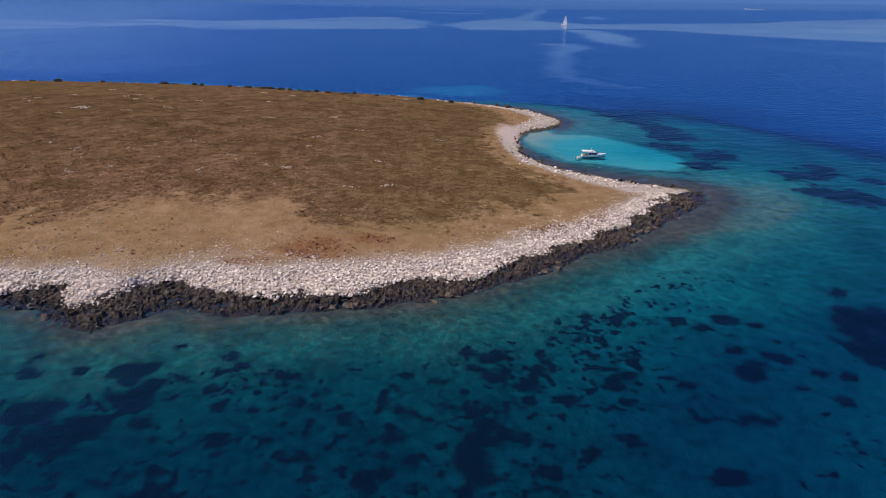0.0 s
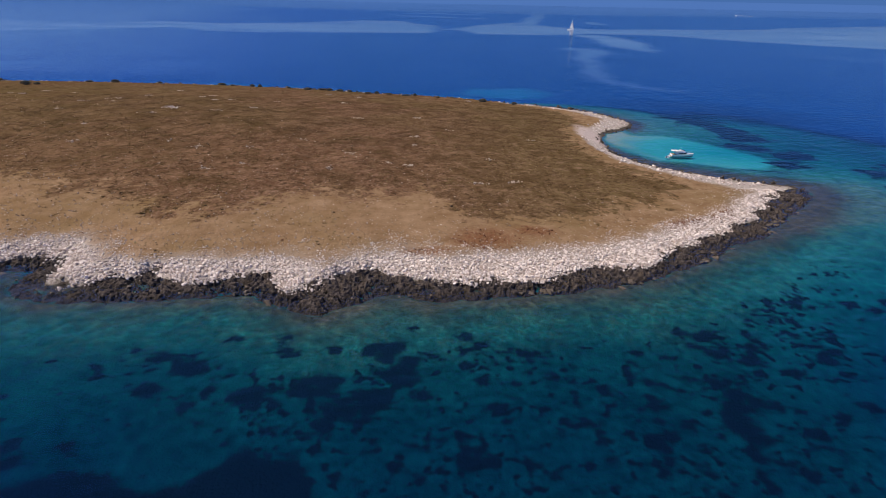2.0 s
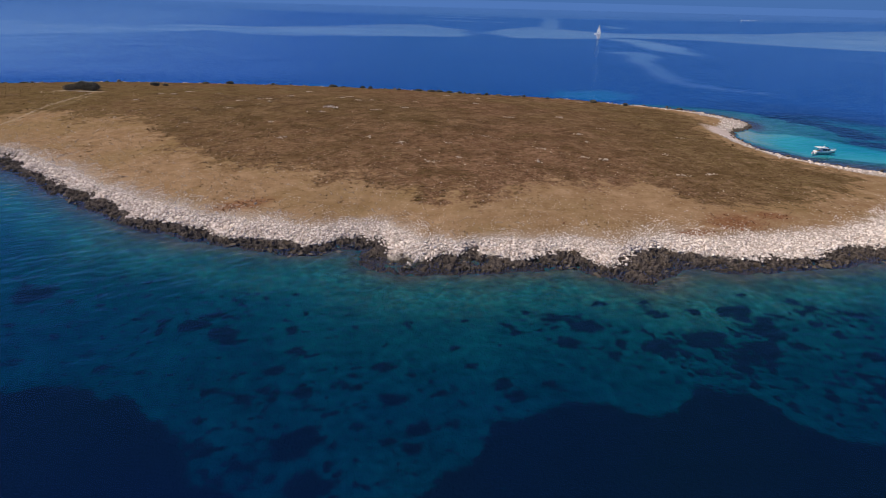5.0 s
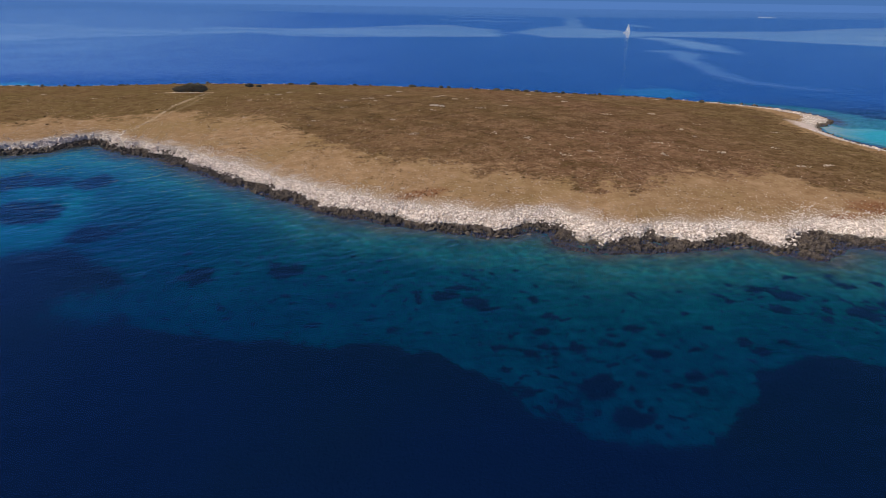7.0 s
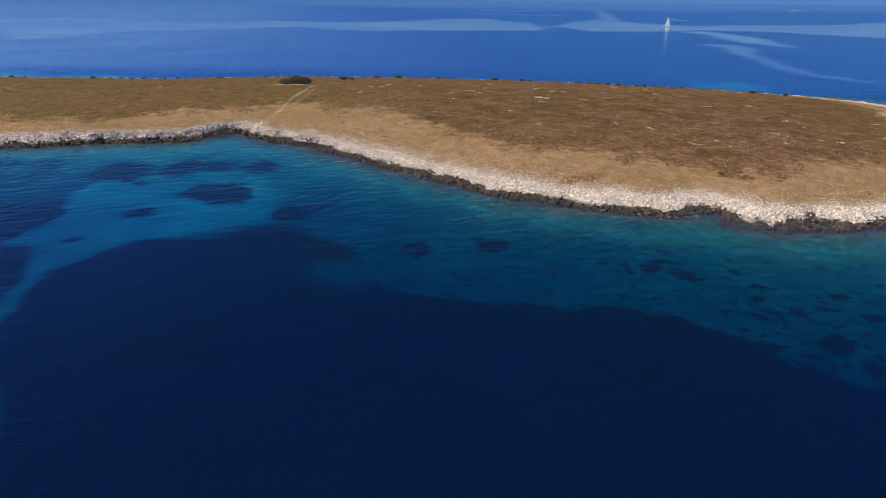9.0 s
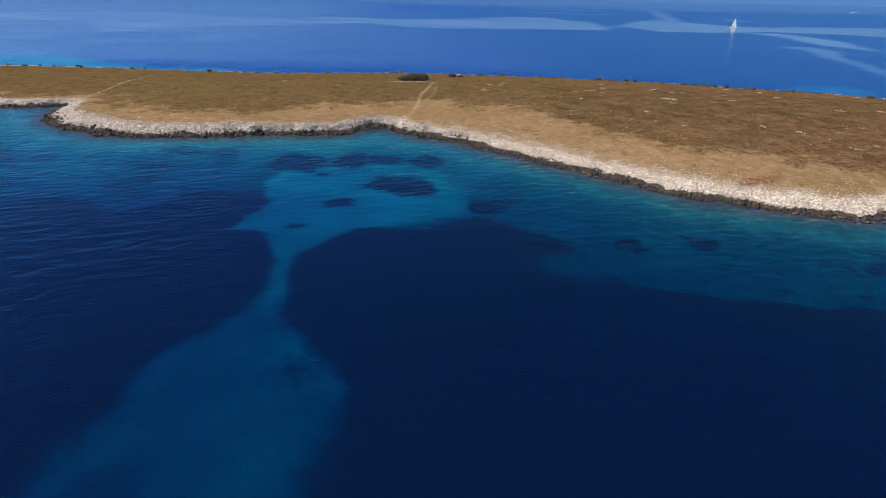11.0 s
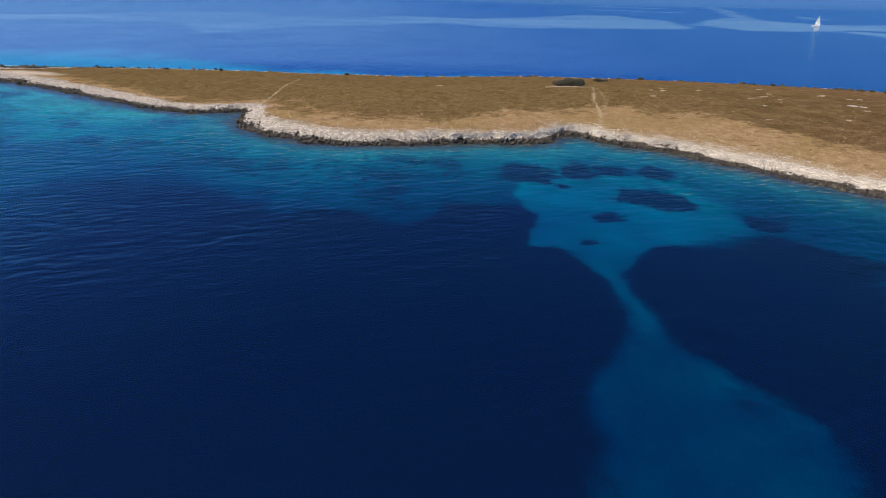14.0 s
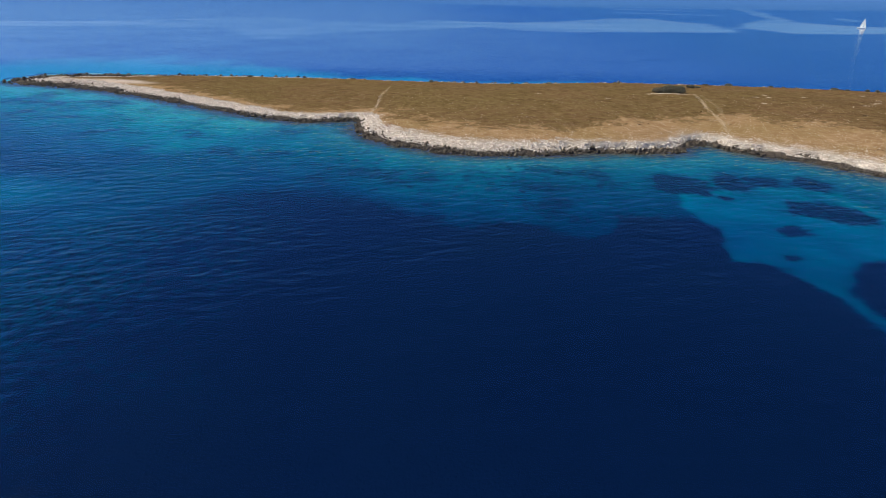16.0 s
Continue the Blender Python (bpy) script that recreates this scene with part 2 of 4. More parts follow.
def ledge_material():
    m = Mat("weathered_ledge")
    p = m.pos()
    n1, n2, n3 = m.noise(p, 0.5, 4, 0.6), m.noise(p, 2.6, 5, 0.7), m.noise(p, 9.0, 3)
    # near-black in the bump's hollows: crevice shade put into the rock's colour
    c = m.mix(m.span(n2, 0.34, 0.66), (0.013, 0.010, 0.009), (0.155, 0.120, 0.098))
    c = m.mix(m.span(n1, 0.50, 0.70, 0, 0.6), c, (0.090, 0.060, 0.030))
    c = m.mix(m.span(n3, 0.58, 0.75, 0, 0.5), c, (0.24, 0.20, 0.165))
    wet = m.span(m.height(), -0.1, 0.35)
    c = m.mix(wet, m.mix(1.0, c, (0.5, 0.5, 0.5), "MULTIPLY"), c)
    return m.done(c, 0.85, m.bump(n2, 1.0, 0.45), Specular_IOR_Level=0.1)


def tuft_material(name, a, b, c3):
    m = Mat(name)
    c = m.mix(m.island(), a, b)
    c = m.mix(m.span(m.noise(m.pos(), 0.06, 3), 0.42, 0.68), c, c3)
    return m.done(c, 0.95, Specular_IOR_Level=0.05)


def paint(name, color, rough=0.35, dirt=0.12, metal=0.0):
    m = Mat(name)
    n = m.noise(m.local(), 1.3, 4)
    dull = tuple(v * 0.72 for v in color)
    return m.done(m.mix(m.span(n, 0.45, 0.8, 0, dirt * 4), color, dull), rough, None, Metallic=metal)


GROUND, WATER = ground_material(), water_material()
WHITE_STONE = stone_material("limestone", (0.44, 0.343, 0.277), (0.87, 0.748, 0.642), (0.30, 0.215, 0.165))
FIELD_STONE = stone_material("field_stone", (0.33, 0.24, 0.165), (0.62, 0.485, 0.355), (0.21, 0.15, 0.10))
DARK_STONE = stone_material("shore_rock", (0.040, 0.030, 0.022), (0.155, 0.118, 0.086), (0.24, 0.19, 0.145))
LEDGE = ledge_material()
SCRUB = tuft_material("dry_scrub", (0.075, 0.040, 0.019), (0.175, 0.104, 0.050), (0.110, 0.070, 0.026))
STRAW = tuft_material("dry_grass", (0.20, 0.13, 0.065), (0.27, 0.19, 0.10), (0.20, 0.15, 0.06))
LEAF = tuft_material("shrub_leaf", (0.095, 0.086, 0.058), (0.23, 0.205, 0.148), (0.19, 0.158, 0.115))
RUST = tuft_material("rust_red_plant", (0.13, 0.050, 0.026), (0.26, 0.115, 0.060), (0.19, 0.095, 0.045))
BARK = tuft_material("shrub_bark", (0.06, 0.045, 0.03), (0.10, 0.08, 0.06), (0.07, 0.055, 0.04))


# ---- numeric fields: noise, outline, heights ----
def lattice(ix, iy, seed):
    h = (ix.astype(np.int64) * 374761393 + iy.astype(np.int64) * 668265263 + seed * 1274126177) & 0xFFFFFFFF
    h = ((h ^ (h >> 13)) * 1103515245) & 0xFFFFFFFF
    return ((h ^ (h >> 16)) & 0xFFFF) / 65535.0


def value(x, y, seed):
    ix, iy = np.floor(x), np.floor(y)
    u, v = x - ix, y - iy
    u, v = u * u * (3 - 2 * u), v * v * (3 - 2 * v)
    a, b = lattice(ix, iy, seed), lattice(ix + 1, iy, seed)
    c, d = lattice(ix, iy + 1, seed), lattice(ix + 1, iy + 1, seed)
    return (a * (1 - u) + b * u) * (1 - v) + (c * (1 - u) + d * u) * v


def fbm(x, y, size, octaves=4, seed=1):
    """Cloudy noise from -1 to 1, with features of about that many metres."""
    total, amp, norm = 0.0, 1.0, 0.0
    for o in range(octaves):
        f, c, s = 2 ** o / size, math.cos(0.6 + 1.1 * o), math.sin(0.6 + 1.1 * o)
        total = total + amp * value((x * c - y * s) * f + 17.3 * o, (x * s + y * c) * f - 9.1 * o, seed + o)
        norm += amp
        amp *= 0.52
    return 2 * total / norm - 1


def smooth(a, b, v):
    t = np.clip((v - a) / (b - a), 0, 1)
    return t * t * (3 - 2 * t)


# the island's outline: the south shore from the eastern point westwards, then the north shore and the cove
SOUTH = [(88, 169), (76, 154), (63, 141), (51, 132), (30, 118), (20, 112), (10, 106), (-12, 102), (-32, 99), (-40, 102), (-47, 100), (-55, 94), (-62, 98),
         (-72, 102), (-102, 101), (-112, 104), (-118, 115), (-130, 112), (-145, 115), (-173, 127), (-188, 139), (-212, 159), (-226, 172), (-244, 189),
         (-270, 204), (-278, 213), (-288, 207), (-296, 199), (-327, 192), (-360, 185), (-378, 183), (-395, 188), (-410, 196), (-424, 208), (-433, 219),
         (-437, 238), (-446, 238), (-460, 234), (-480, 238), (-498, 247), (-545, 271), (-581, 290), (-640, 313)]
NORTH = [(-687, 322), (-698, 340), (-690, 364), (-629, 371), (-567, 375), (-500, 374), (-417, 370), (-362, 370), (-300, 382), (-245, 384), (-160, 378),
         (-110, 368), (-63, 354), (-10, 338), (30, 318), (50, 307), (64, 291), (70, 277), (65, 262), (48, 245), (43, 227), (44, 208), (51, 196), (61, 186), (73, 178)]


def spline(points, steps=4):
    """A closed Catmull-Rom curve through the points, as an array."""
    p = np.array(points, float)
    a, b, c, d = np.roll(p, 1, 0), p, np.roll(p, -1, 0), np.roll(p, -2, 0)
    out = []
    for i in range(steps):
        t = i / steps
        out.append(0.5 * (2 * b + (c - a) * t + (2 * a - 5 * b + 4 * c - d) * t * t + (3 * b - a - 3 * c + d) * t ** 3))
    return np.stack(out, 1).reshape(-1, 2)


OUTLINE = spline(SOUTH + NORTH)
N_SOUTH = len(SOUTH) * 4


def shore_distance(x, y):
    """Metres inland of the shore (minus: out at sea), and whether the nearest shore is the south one."""
    px, py = x.ravel(), y.ravel()
    best, inside, which = np.full(px.shape, 1e18), np.zeros(px.shape, bool), np.zeros(px.shape, np.int32)
    for i in range(len(OUTLINE)):
        (ax, ay), (bx, by) = OUTLINE[i], OUTLINE[(i + 1) % len(OUTLINE)]
        dx, dy = bx - ax, by - ay
        u = np.clip(((px - ax) * dx + (py - ay) * dy) / (dx * dx + dy * dy), 0, 1)
        d = (ax + u * dx - px) ** 2 + (ay + u * dy - py) ** 2
        near = d < best
        best[near], which[near] = d[near], i
        if ay != by:
            inside ^= ((ay > py) != (by > py)) & (px < dx * (py - ay) / dy + ax)
    s = np.sqrt(best) * np.where(inside, 1, -1)
    return s.reshape(x.shape), (which < N_SOUTH).reshape(x.shape)


def axis(lo, hi, stops):
    """Grid lines: steps given between stops, growing towards lo and hi beyond them."""
    v = [stops[0][0]]
    for (a, step), (b, _) in zip(stops, stops[1:]):
        n = max(1, round((b - a) / step))
        v += list(a + (b - a) * (np.arange(n) + 1) / n)
    step = 3.0
    while v[-1] < hi:
        v.append(v[-1] + step)
        step *= 1.35
    step = 3.0
    while v[0] > lo:
        v.insert(0, v[0] - step)
        step *= 1.35
    return np.array(v)


GX = axis(-4900, 4900, [(-720, 1.6), (-480, 1.1), (140, 2.0), (230, 2.0)])
GY = axis(-900, 4900, [(-40, 2.0), (40, 1.0), (88, 0.9), (215, 1.3), (400, 2.5), (460, 2.5)])
X, Y = np.meshgrid(GX, GY)
S, IS_SOUTH = shore_distance(X, Y)
S_RAW = S.copy()
S = S + 7.5 * np.exp(-((X + 108) / 9) ** 2 - ((Y - 106) / 5) ** 2)
near_shore = np.exp(-(S / 30) ** 2)
S = S + near_shore * ((1.7 + 1.1 * smooth(-110, -150, X)) * fbm(X, Y, 9, 3, 5) + 1.3 * fbm(X, Y, 3, 2, 8))


def table(pairs, x):
    p = np.array(sorted(pairs), float)
    return np.interp(x, p[:, 0], p[:, 1])


# widths of the dark rocks, of the white rubble and of the bare dry grass behind it
DARK_W = np.where(IS_SOUTH, table([(90, 10), (74, 6), (55, 4), (20, 3.5), (-10, 4.5), (-60, 5.5), (-100, 5), (-120, 3), (-200, 3.5), (-300, 3.5), (-420, 3.5), (-540, 2.8), (-600, 6), (-680, 13)], X), table([(-690, 14), (-600, 5), (-540, 1.5)], X))
BELT_W = np.where(IS_SOUTH, table([(90, 11), (20, 12), (0, 15), (-40, 15.5), (-62, 13.5), (-85, 11.5), (-100, 12.5), (-115, 10), (-140, 12), (-200, 10), (-240, 7), (-280, 6), (-330, 6),
                                   (-380, 12), (-420, 11), (-440, 6), (-480, 9), (-560, 13), (-640, 24)], X), table([(-690, 26), (-600, 10), (-500, 5), (-380, 5), (-320, 3), (0, 3), (30, 6), (45, 9), (56, 14), (70, 17)], X))
TAN_W = np.where(IS_SOUTH, table([(90, 40), (62, 28), (46, 16), (35, 13), (20, 18), (-4, 18), (-19, 19), (-24, 27), (-31, 37), (-42, 35), (-62, 36), (-70, 31), (-83, 26), (-92, 21), (-100, 20), (-115, 24), (-140, 32), (-180, 29), (-195, 33),
                                  (-216, 43), (-232, 36), (-255, 30), (-281, 18), (-308, 24), (-343, 18), (-374, 21), (-397, 18), (-420, 6), (-440, 5), (-560, 8)], X), np.interp(X, [0, 25, 60], [5, 8, 15]))
SLAB = 8.0 * np.exp(-((X + 108) / 9) ** 2 - ((Y - 106) / 5) ** 2)
DARK_W, BELT_W = DARK_W + SLAB + (4.5 * np.exp(-((X + 97) / 11) ** 2) + 3.4 * np.exp(-((X + 54) / 9) ** 2)) * IS_SOUTH, BELT_W + SLAB
BELT_W = BELT_W + 1.5 * fbm(X, Y, 14, 3, 21)
DARK_W = DARK_W * np.clip(1 + 1.0 * fbm(X, Y, 10, 3, 24), 0.4, 1.7)
ZONE = np.where(S < DARK_W, S / DARK_W, np.where(S < BELT_W, 1 + (S - DARK_W) / np.maximum(BELT_W - DARK_W, 1), 2 + (S - BELT_W) / TAN_W))
FAR_EDGE = ~IS_SOUTH * (1 - smooth(0, 30, X))
SCRUB_F = np.clip(0.5 + (S_RAW - BELT_W - TAN_W * (1 - FAR_EDGE)) / 17 + 0.9 * FAR_EDGE + 0.30 * fbm(X, Y, 30, 4, 31) + 0.75 * fbm(X, Y, 6, 4, 35), 0, 1) * smooth(1.9, 2.3, ZONE)

# heights
CREST = table([(-700, 1.6), (-560, 2.2), (-430, 4.5), (-330, 8.3), (-270, 9.8), (-140, 9.2), (-90, 8.6), (-40, 6.2), (20, 3.6), (50, 2.4), (90, 1.4)], X)
BANK = np.where(IS_SOUTH, table([(90, 1.2), (20, 1.8), (-60, 2.3), (-120, 2.5), (-200, 2.7), (-270, 3.4), (-420, 3.2), (-480, 2.2), (-600, 1.2)], X), np.minimum(1.3, CREST * 0.6))
Z = BANK * (0.22 * np.clip(S / DARK_W, 0, 1) + 0.78 * np.clip((S - DARK_W) / np.maximum(BELT_W - DARK_W, 1), 0, 1)) * (S > 0)
Z = Z + np.maximum(CREST - BANK - 1.7 * smooth(265, 345, Y) * smooth(-330, -250, X), 0) * (1 - np.exp(-np.maximum(S_RAW - BELT_W, 0) / 55))
Z = Z + (S > 0) * (0.28 * fbm(X, Y, 2.3, 3, 41) * np.exp(-np.maximum(S - DARK_W, 0) / 8) + 0.35 * fbm(X, Y, 40, 3, 44) * smooth(15, 60, S))
D = -S + 0
OFFING = np.interp(X, [30, 72, 93, 102, 128, 148, 165, 174, 200, 270, 400], [345, 330, 314, 294, 300, 286, 256, 232, 200, 180, 165]) + 16 * fbm(X, Y, 46, 4, 58)
D = D * np.where(~IS_SOUTH & (Y > 320), 1.3, 1.0)
reach = 1 + 1.1 * smooth(20, 110, X) * smooth(85, 165, Y) * (1 - smooth(300, 360, Y))
DEPTH = np.interp(D / reach, [0, 2, 5, 10, 25, 45, 75, 120, 200, 400, 1200], [0, 0.2, 0.38, 0.68, 1.32, 1.95, 2.5, 2.9, 3.3, 4.5, 7])
DEPTH = DEPTH * (1 + 0.18 * fbm(X, Y, 26, 3, 51)) + 0.10 * fbm(X, Y, 2.5, 3, 54) * np.exp(-D / 10)
DEPTH = DEPTH * (1 - 0.28 * smooth(-400, -490, X) * IS_SOUTH)
DEPTH = DEPTH + (2.6 * smooth(-25, 50, Y - OFFING) + 2.0 * smooth(20, 160, Y - OFFING)) * smooth(30, 60, X)
wide = np.interp(X, [-760, -640, -480, -300, 0, 25, 60], [9.0, 7.0, 3.2, 2.4, 2.0, 1.3, 0.9])
shelf = np.interp(D / wide + 6 * fbm(X, Y, 26, 4, 59), [0, 2, 6, 60], [0, 1.6, 5.6, 6.4])
DEPTH = np.where(~IS_SOUTH & (Y > 335), np.maximum(shelf, 0.1), DEPTH)
bank = np.hypot((X - 32) / 36, (Y - 404) / 24) + 0.5 * fbm(X, Y, 17, 4, 60)
# rocky shoal running out from the eastern point
DEPTH = DEPTH - (S < 0) * (1.15 + 0.8 * fbm(X * 0.6, Y * 1.4, 5, 3, 57)) * np.exp(-(((X - 96) * 0.8 + (Y - 160) * 0.6) / 26) ** 2 - (((Y - 158) * 0.8 - (X - 100) * 0.6) / 11) ** 2)
DEPTH = np.maximum(DEPTH, 0.10 + 0.02 * np.minimum(D, 10))
Z = np.where(S > 0, np.maximum(Z, 0.05), -DEPTH)


# the bare slope lies lower under the rock ledge that is built on it
SURF = Z.copy()
Z = Z - 0.75 * smooth(-3.0, -0.6, S) * (1 - smooth(DARK_W - 0.6, DARK_W + 0.6, S)) * IS_SOUTH


def blob(cx, cy, rx, ry, turn=0.0, soft=0.35):
    """One inside the ellipse, nought outside, with an uneven edge."""
    c, s = math.cos(radians(turn)), math.sin(radians(turn))
    dx, dy = X - cx + WARP[0], Y - cy + WARP[1]
    r = np.hypot((dx * c + dy * s) / rx, (dy * c - dx * s) / ry)
    return 1 - smooth(1 - soft, 1 + soft, r)


WARP = (2.0 * fbm(X, Y, 7, 4, 61) + 1.5 * fbm(X, Y, 24, 2, 63), 2.0 * fbm(X, Y, 7, 4, 65) + 1.5 * fbm(X, Y, 24, 2, 67))


def inside(points, wobble=1.5, size=7.0, margin=40.0):
    """Metres inside a closed outline (minus: outside), with an uneven edge."""
    p = np.array(points, float)
    lo, hi = p.min(0) - margin, p.max(0) + margin
    box = np.ix_((Y[:, 0] > lo[1]) & (Y[:, 0] < hi[1]), (X[0] > lo[0]) & (X[0] < hi[0]))
    px = X[box] + wobble * fbm(X[box], Y[box], size, 4, 201)
    py = Y[box] + wobble * fbm(X[box], Y[box], size, 4, 207)
    best, within = np.full(px.shape, 1e9), np.zeros(px.shape, bool)
    for (ax, ay), (bx, by) in zip(p, np.roll(p, -1, 0)):
        dx, dy = bx - ax, by - ay
        t = np.clip(((px - ax) * dx + (py - ay) * dy) / (dx * dx + dy * dy), 0, 1)
        best = np.minimum(best, np.hypot(ax + t * dx - px, ay + t * dy - py))
        if dy:
            within ^= ((ay > py) != (by > py)) & (px < dx * (py - ay) / dy + ax)
    out = np.full(X.shape, -margin)
    out[box] = np.where(within, best, -best)
    return out


# sea-grass meadow: everything south of this line, but for the sandy tongue
MEADOW = [(-700, 20), (-620, 40), (-540, 90), (-509, 99), (-490, 97), (-475, 113), (-456, 132), (-440, 140), (-419, 136), (-398, 123), (-371, 116), (-356, 116), (-350, 108), (-341, 103), (-334, 112), (-330, 126),
          (-318, 125), (-306, 127), (-257, 107), (-247, 112), (-237, 110), (-228, 103), (-220, 95), (-214, 88), (-207, 73), (-203, 71), (-188, 66), (-171, 64), (-157, 62), (-150, 60), (-145, 55), (-138, 49),
          (-135, 43), (-123, 35), (-116, 36), (-109, 38), (-99, 44), (-95, 53), (-87, 55), (-66, 53), (-60, 60), (-57, 56), (-53, 58), (-51, 50), (-41, 45), (-24, 46), (10, 40), (60, 36), (110, 50), (200, 80)]
SOFT = 1.8 + 3.5 * smooth(-200, -215, X) + 1.5 * smooth(-302, -330, X) + 5 * smooth(-330, -420, X)
WEED = smooth(-1, 1, (table(MEADOW, X) - Y + 3.2 * fbm(X, Y, 8, 4, 62) + 1.5 * fbm(X, Y, 20, 2, 64) + 11 * smooth(-308, -340, X) * fbm(X, Y, 22, 4, 66)) / SOFT)
BAY = inside([(-308, 137), (-302, 119), (-306, 97), (-299, 97), (-292, 92), (-287, 80), (-281, 91), (-272, 99), (-259, 106), (-248, 114), (-250, 131), (-254, 158), (-269, 170), (-290, 166), (-305, 160)], 2.2)
NECK = inside([(-296, 94), (-288, 80), (-287, 64), (-288, 57), (-293, 47), (-298, 38), (-298, 20), (-302, 0), (-296, -28), (-272, -36), (-262, -18), (-265, 14), (-263, 33), (-267, 39), (-276, 50), (-280, 57), (-282, 67), (-283, 81), (-278, 94)], 2.0)
TONGUE = np.maximum(smooth(-2 - 13 * smooth(-272, -252, X), 2, BAY), smooth(-3.5 - 5 * smooth(40, 10, Y), 3.5 + 3 * smooth(40, 10, Y), NECK))
WEED = WEED * (1 - TONGUE) * (1 - 0.8 * blob(-216, 80, 11, 7, -10, 0.7))


def clumps(places, uneven=0.85, tall=0.86):
    """Rounded patches of sea-grass with ragged edges: x, y, radius."""
    out = np.zeros(X.shape)
    for cx, cy, r in places:
        box = np.ix_(np.abs(Y[:, 0] - cy) < 3 * r, np.abs(X[0] - cx) < 3.2 * r)
        d = np.hypot((X[box] - cx) / (1.18 * r), (Y[box] - cy) / (tall * r)) + uneven * fbm(X[box], Y[box], 1.8 + 0.5 * r, 3, 79)
        out[box] = np.maximum(out[box], 1 - smooth(0.62, 1.28, d))
    return out


# patches on the sand off the eastern point, off the middle of the islet and west of it
EAST_CLUMPS = [(16, 84, 2.3), (16, 80, 2.7), (20, 77, 2.7), (23, 81, 1.4), (11, 86, 1.5), (12, 81, 1.3), (11, 71, 1.9), (15, 71, 1.7), (20, 73, 1.7), (13, 66, 3.6), (18, 65, 1.5), (10, 60, 3.5), (25, 73, 1.9), (21, 64, 1.5), (26, 62, 1.9), (32, 65, 2.0), (20, 59, 1.5), (34, 77, 1.9), (34, 81, 1.5), (37, 79, 1.5), (43, 79, 1.2), (46, 77, 1.5), (54, 69, 1.6)]
POINT_CLUMPS = [(58, 87, 1.5), (65, 85, 2.1), (60, 83, 1.6), (58, 80, 2.3), (70, 80, 2.0), (74, 79, 1.6), (64, 76, 1.2), (69, 73, 1.7), (64, 70, 1.3), (52, 96, 1.7), (56, 94, 2.0), (61, 96, 2.5), (67, 95, 1.6), (89, 95, 7.8), (85, 86, 5.6), (91, 107, 2.1), (43, 58, 2.2)]
MID_CLUMPS = [(-60, 85, 1.6), (-58, 81, 1.9), (-51, 82, 1.5), (-37, 88, 1.2), (-28, 85, 2.3), (-26, 82, 1.4), (-29, 81, 1.2), (-41, 82, 2.2), (-42, 79, 1.7), (-38, 78, 1.9), (-29, 77, 1.5), (-26, 73, 1.3), (-19, 80, 1.5), (-39, 74, 3.2), (-44, 69, 3.4), (-53, 72, 3.2), (-37, 69, 1.8), (-49, 66, 2.4), (-25, 66, 1.7), (-8, 70, 1.4), (-15, 63, 1.2), (1, 80, 1.5), (2, 61, 1.9), (-1, 59, 1.5), (6, 78, 1.4), (-1, 67, 1.3), (-69, 85, 1.3), (-60, 84, 1.5), (-74, 78, 3.2), (-78, 72, 2.3), (-62, 70, 3.0), (-54, 71, 3.0), (-43, 81, 2.2)]
WEST_CLUMPS = [(-99, 71, 1.4), (-116, 61, 1.5), (-110, 58, 2.1), (-102, 59, 1.4), (-124, 60, 1.5), (-129, 66, 1.5), (-126, 71, 1.6), (-130, 61, 1.5), (-119, 55, 1.2), (-112, 66, 1.2), (-92, 61, 1.4), (-85, 61, 1.4), (-90, 58, 1.4), (-83, 59, 1.2), (-80, 80, 2.3), (-146, 81, 2.5), (-138, 75, 1.9), (-101, 52, 1.2), (-106, 51, 1.6), (-107, 47, 1.4), (-123, 49, 3.4), (-182, 94, 4.4), (-202, 92, 4.8), (-141, 78, 2.5), (-157, 68, 1.6), (-172, 71, 1.2), (-111, 66, 1.6), (-129, 45, 1.2), (-120, 41, 2.9)]
BAY_CLUMPS = [(-266, 138, 7.0), (-258, 134, 6.5), (-280, 120, 3.9), (-289, 101, 2.2), (-303, 160, 9), (-297, 154, 4.5), (-285, 163, 7.0), (-272, 166, 5.5), (-256, 164, 6.0), (-291, 146, 2.2), (-237, 118, 5)]
COVE_CLUMPS = [(105, 203, 6.4), (117, 217, 7.2), (108, 230, 6.0), (100, 233, 4), (109, 246, 6.0), (113, 262, 10), (108, 279, 12), (102, 292, 9), (118, 248, 6), (134, 192, 7), (144, 194, 6), (136, 168, 9.5), (128, 171, 6), (148, 202, 4.5), (156, 185, 4)]
for places in (EAST_CLUMPS, POINT_CLUMPS, MID_CLUMPS, WEST_CLUMPS):
    WEED = np.maximum(WEED, 0.90 * clumps(places))
WEED = np.maximum(WEED, 0.88 * clumps(COVE_CLUMPS, 0.75, 1.1))
WEED = np.maximum(WEED, 0.72 * clumps(BAY_CLUMPS, 0.62, 1.25))
for spot in [(-506, 168, 40, 9, 10), (-445, 200, 7, 4, 0), (-520, 135, 26, 9, 25), (90, 192, 12, 1.8, -10), (-350, 150, 14, 6, 0), (-232, 122, 9, 5, 35)]:
    WEED = np.maximum(WEED, 0.5 * blob(*spot, 0.8))
WEED = np.maximum(WEED, 0.46 * blob(150, 345, 95, 42, -30, 0.8) * (Y > OFFING))
for spot in [(-272, 36, 4, 4, -20), (-291, 8, 7, 8, 0)]:
    WEED = np.maximum(WEED, 0.42 * blob(*spot, 0.8))
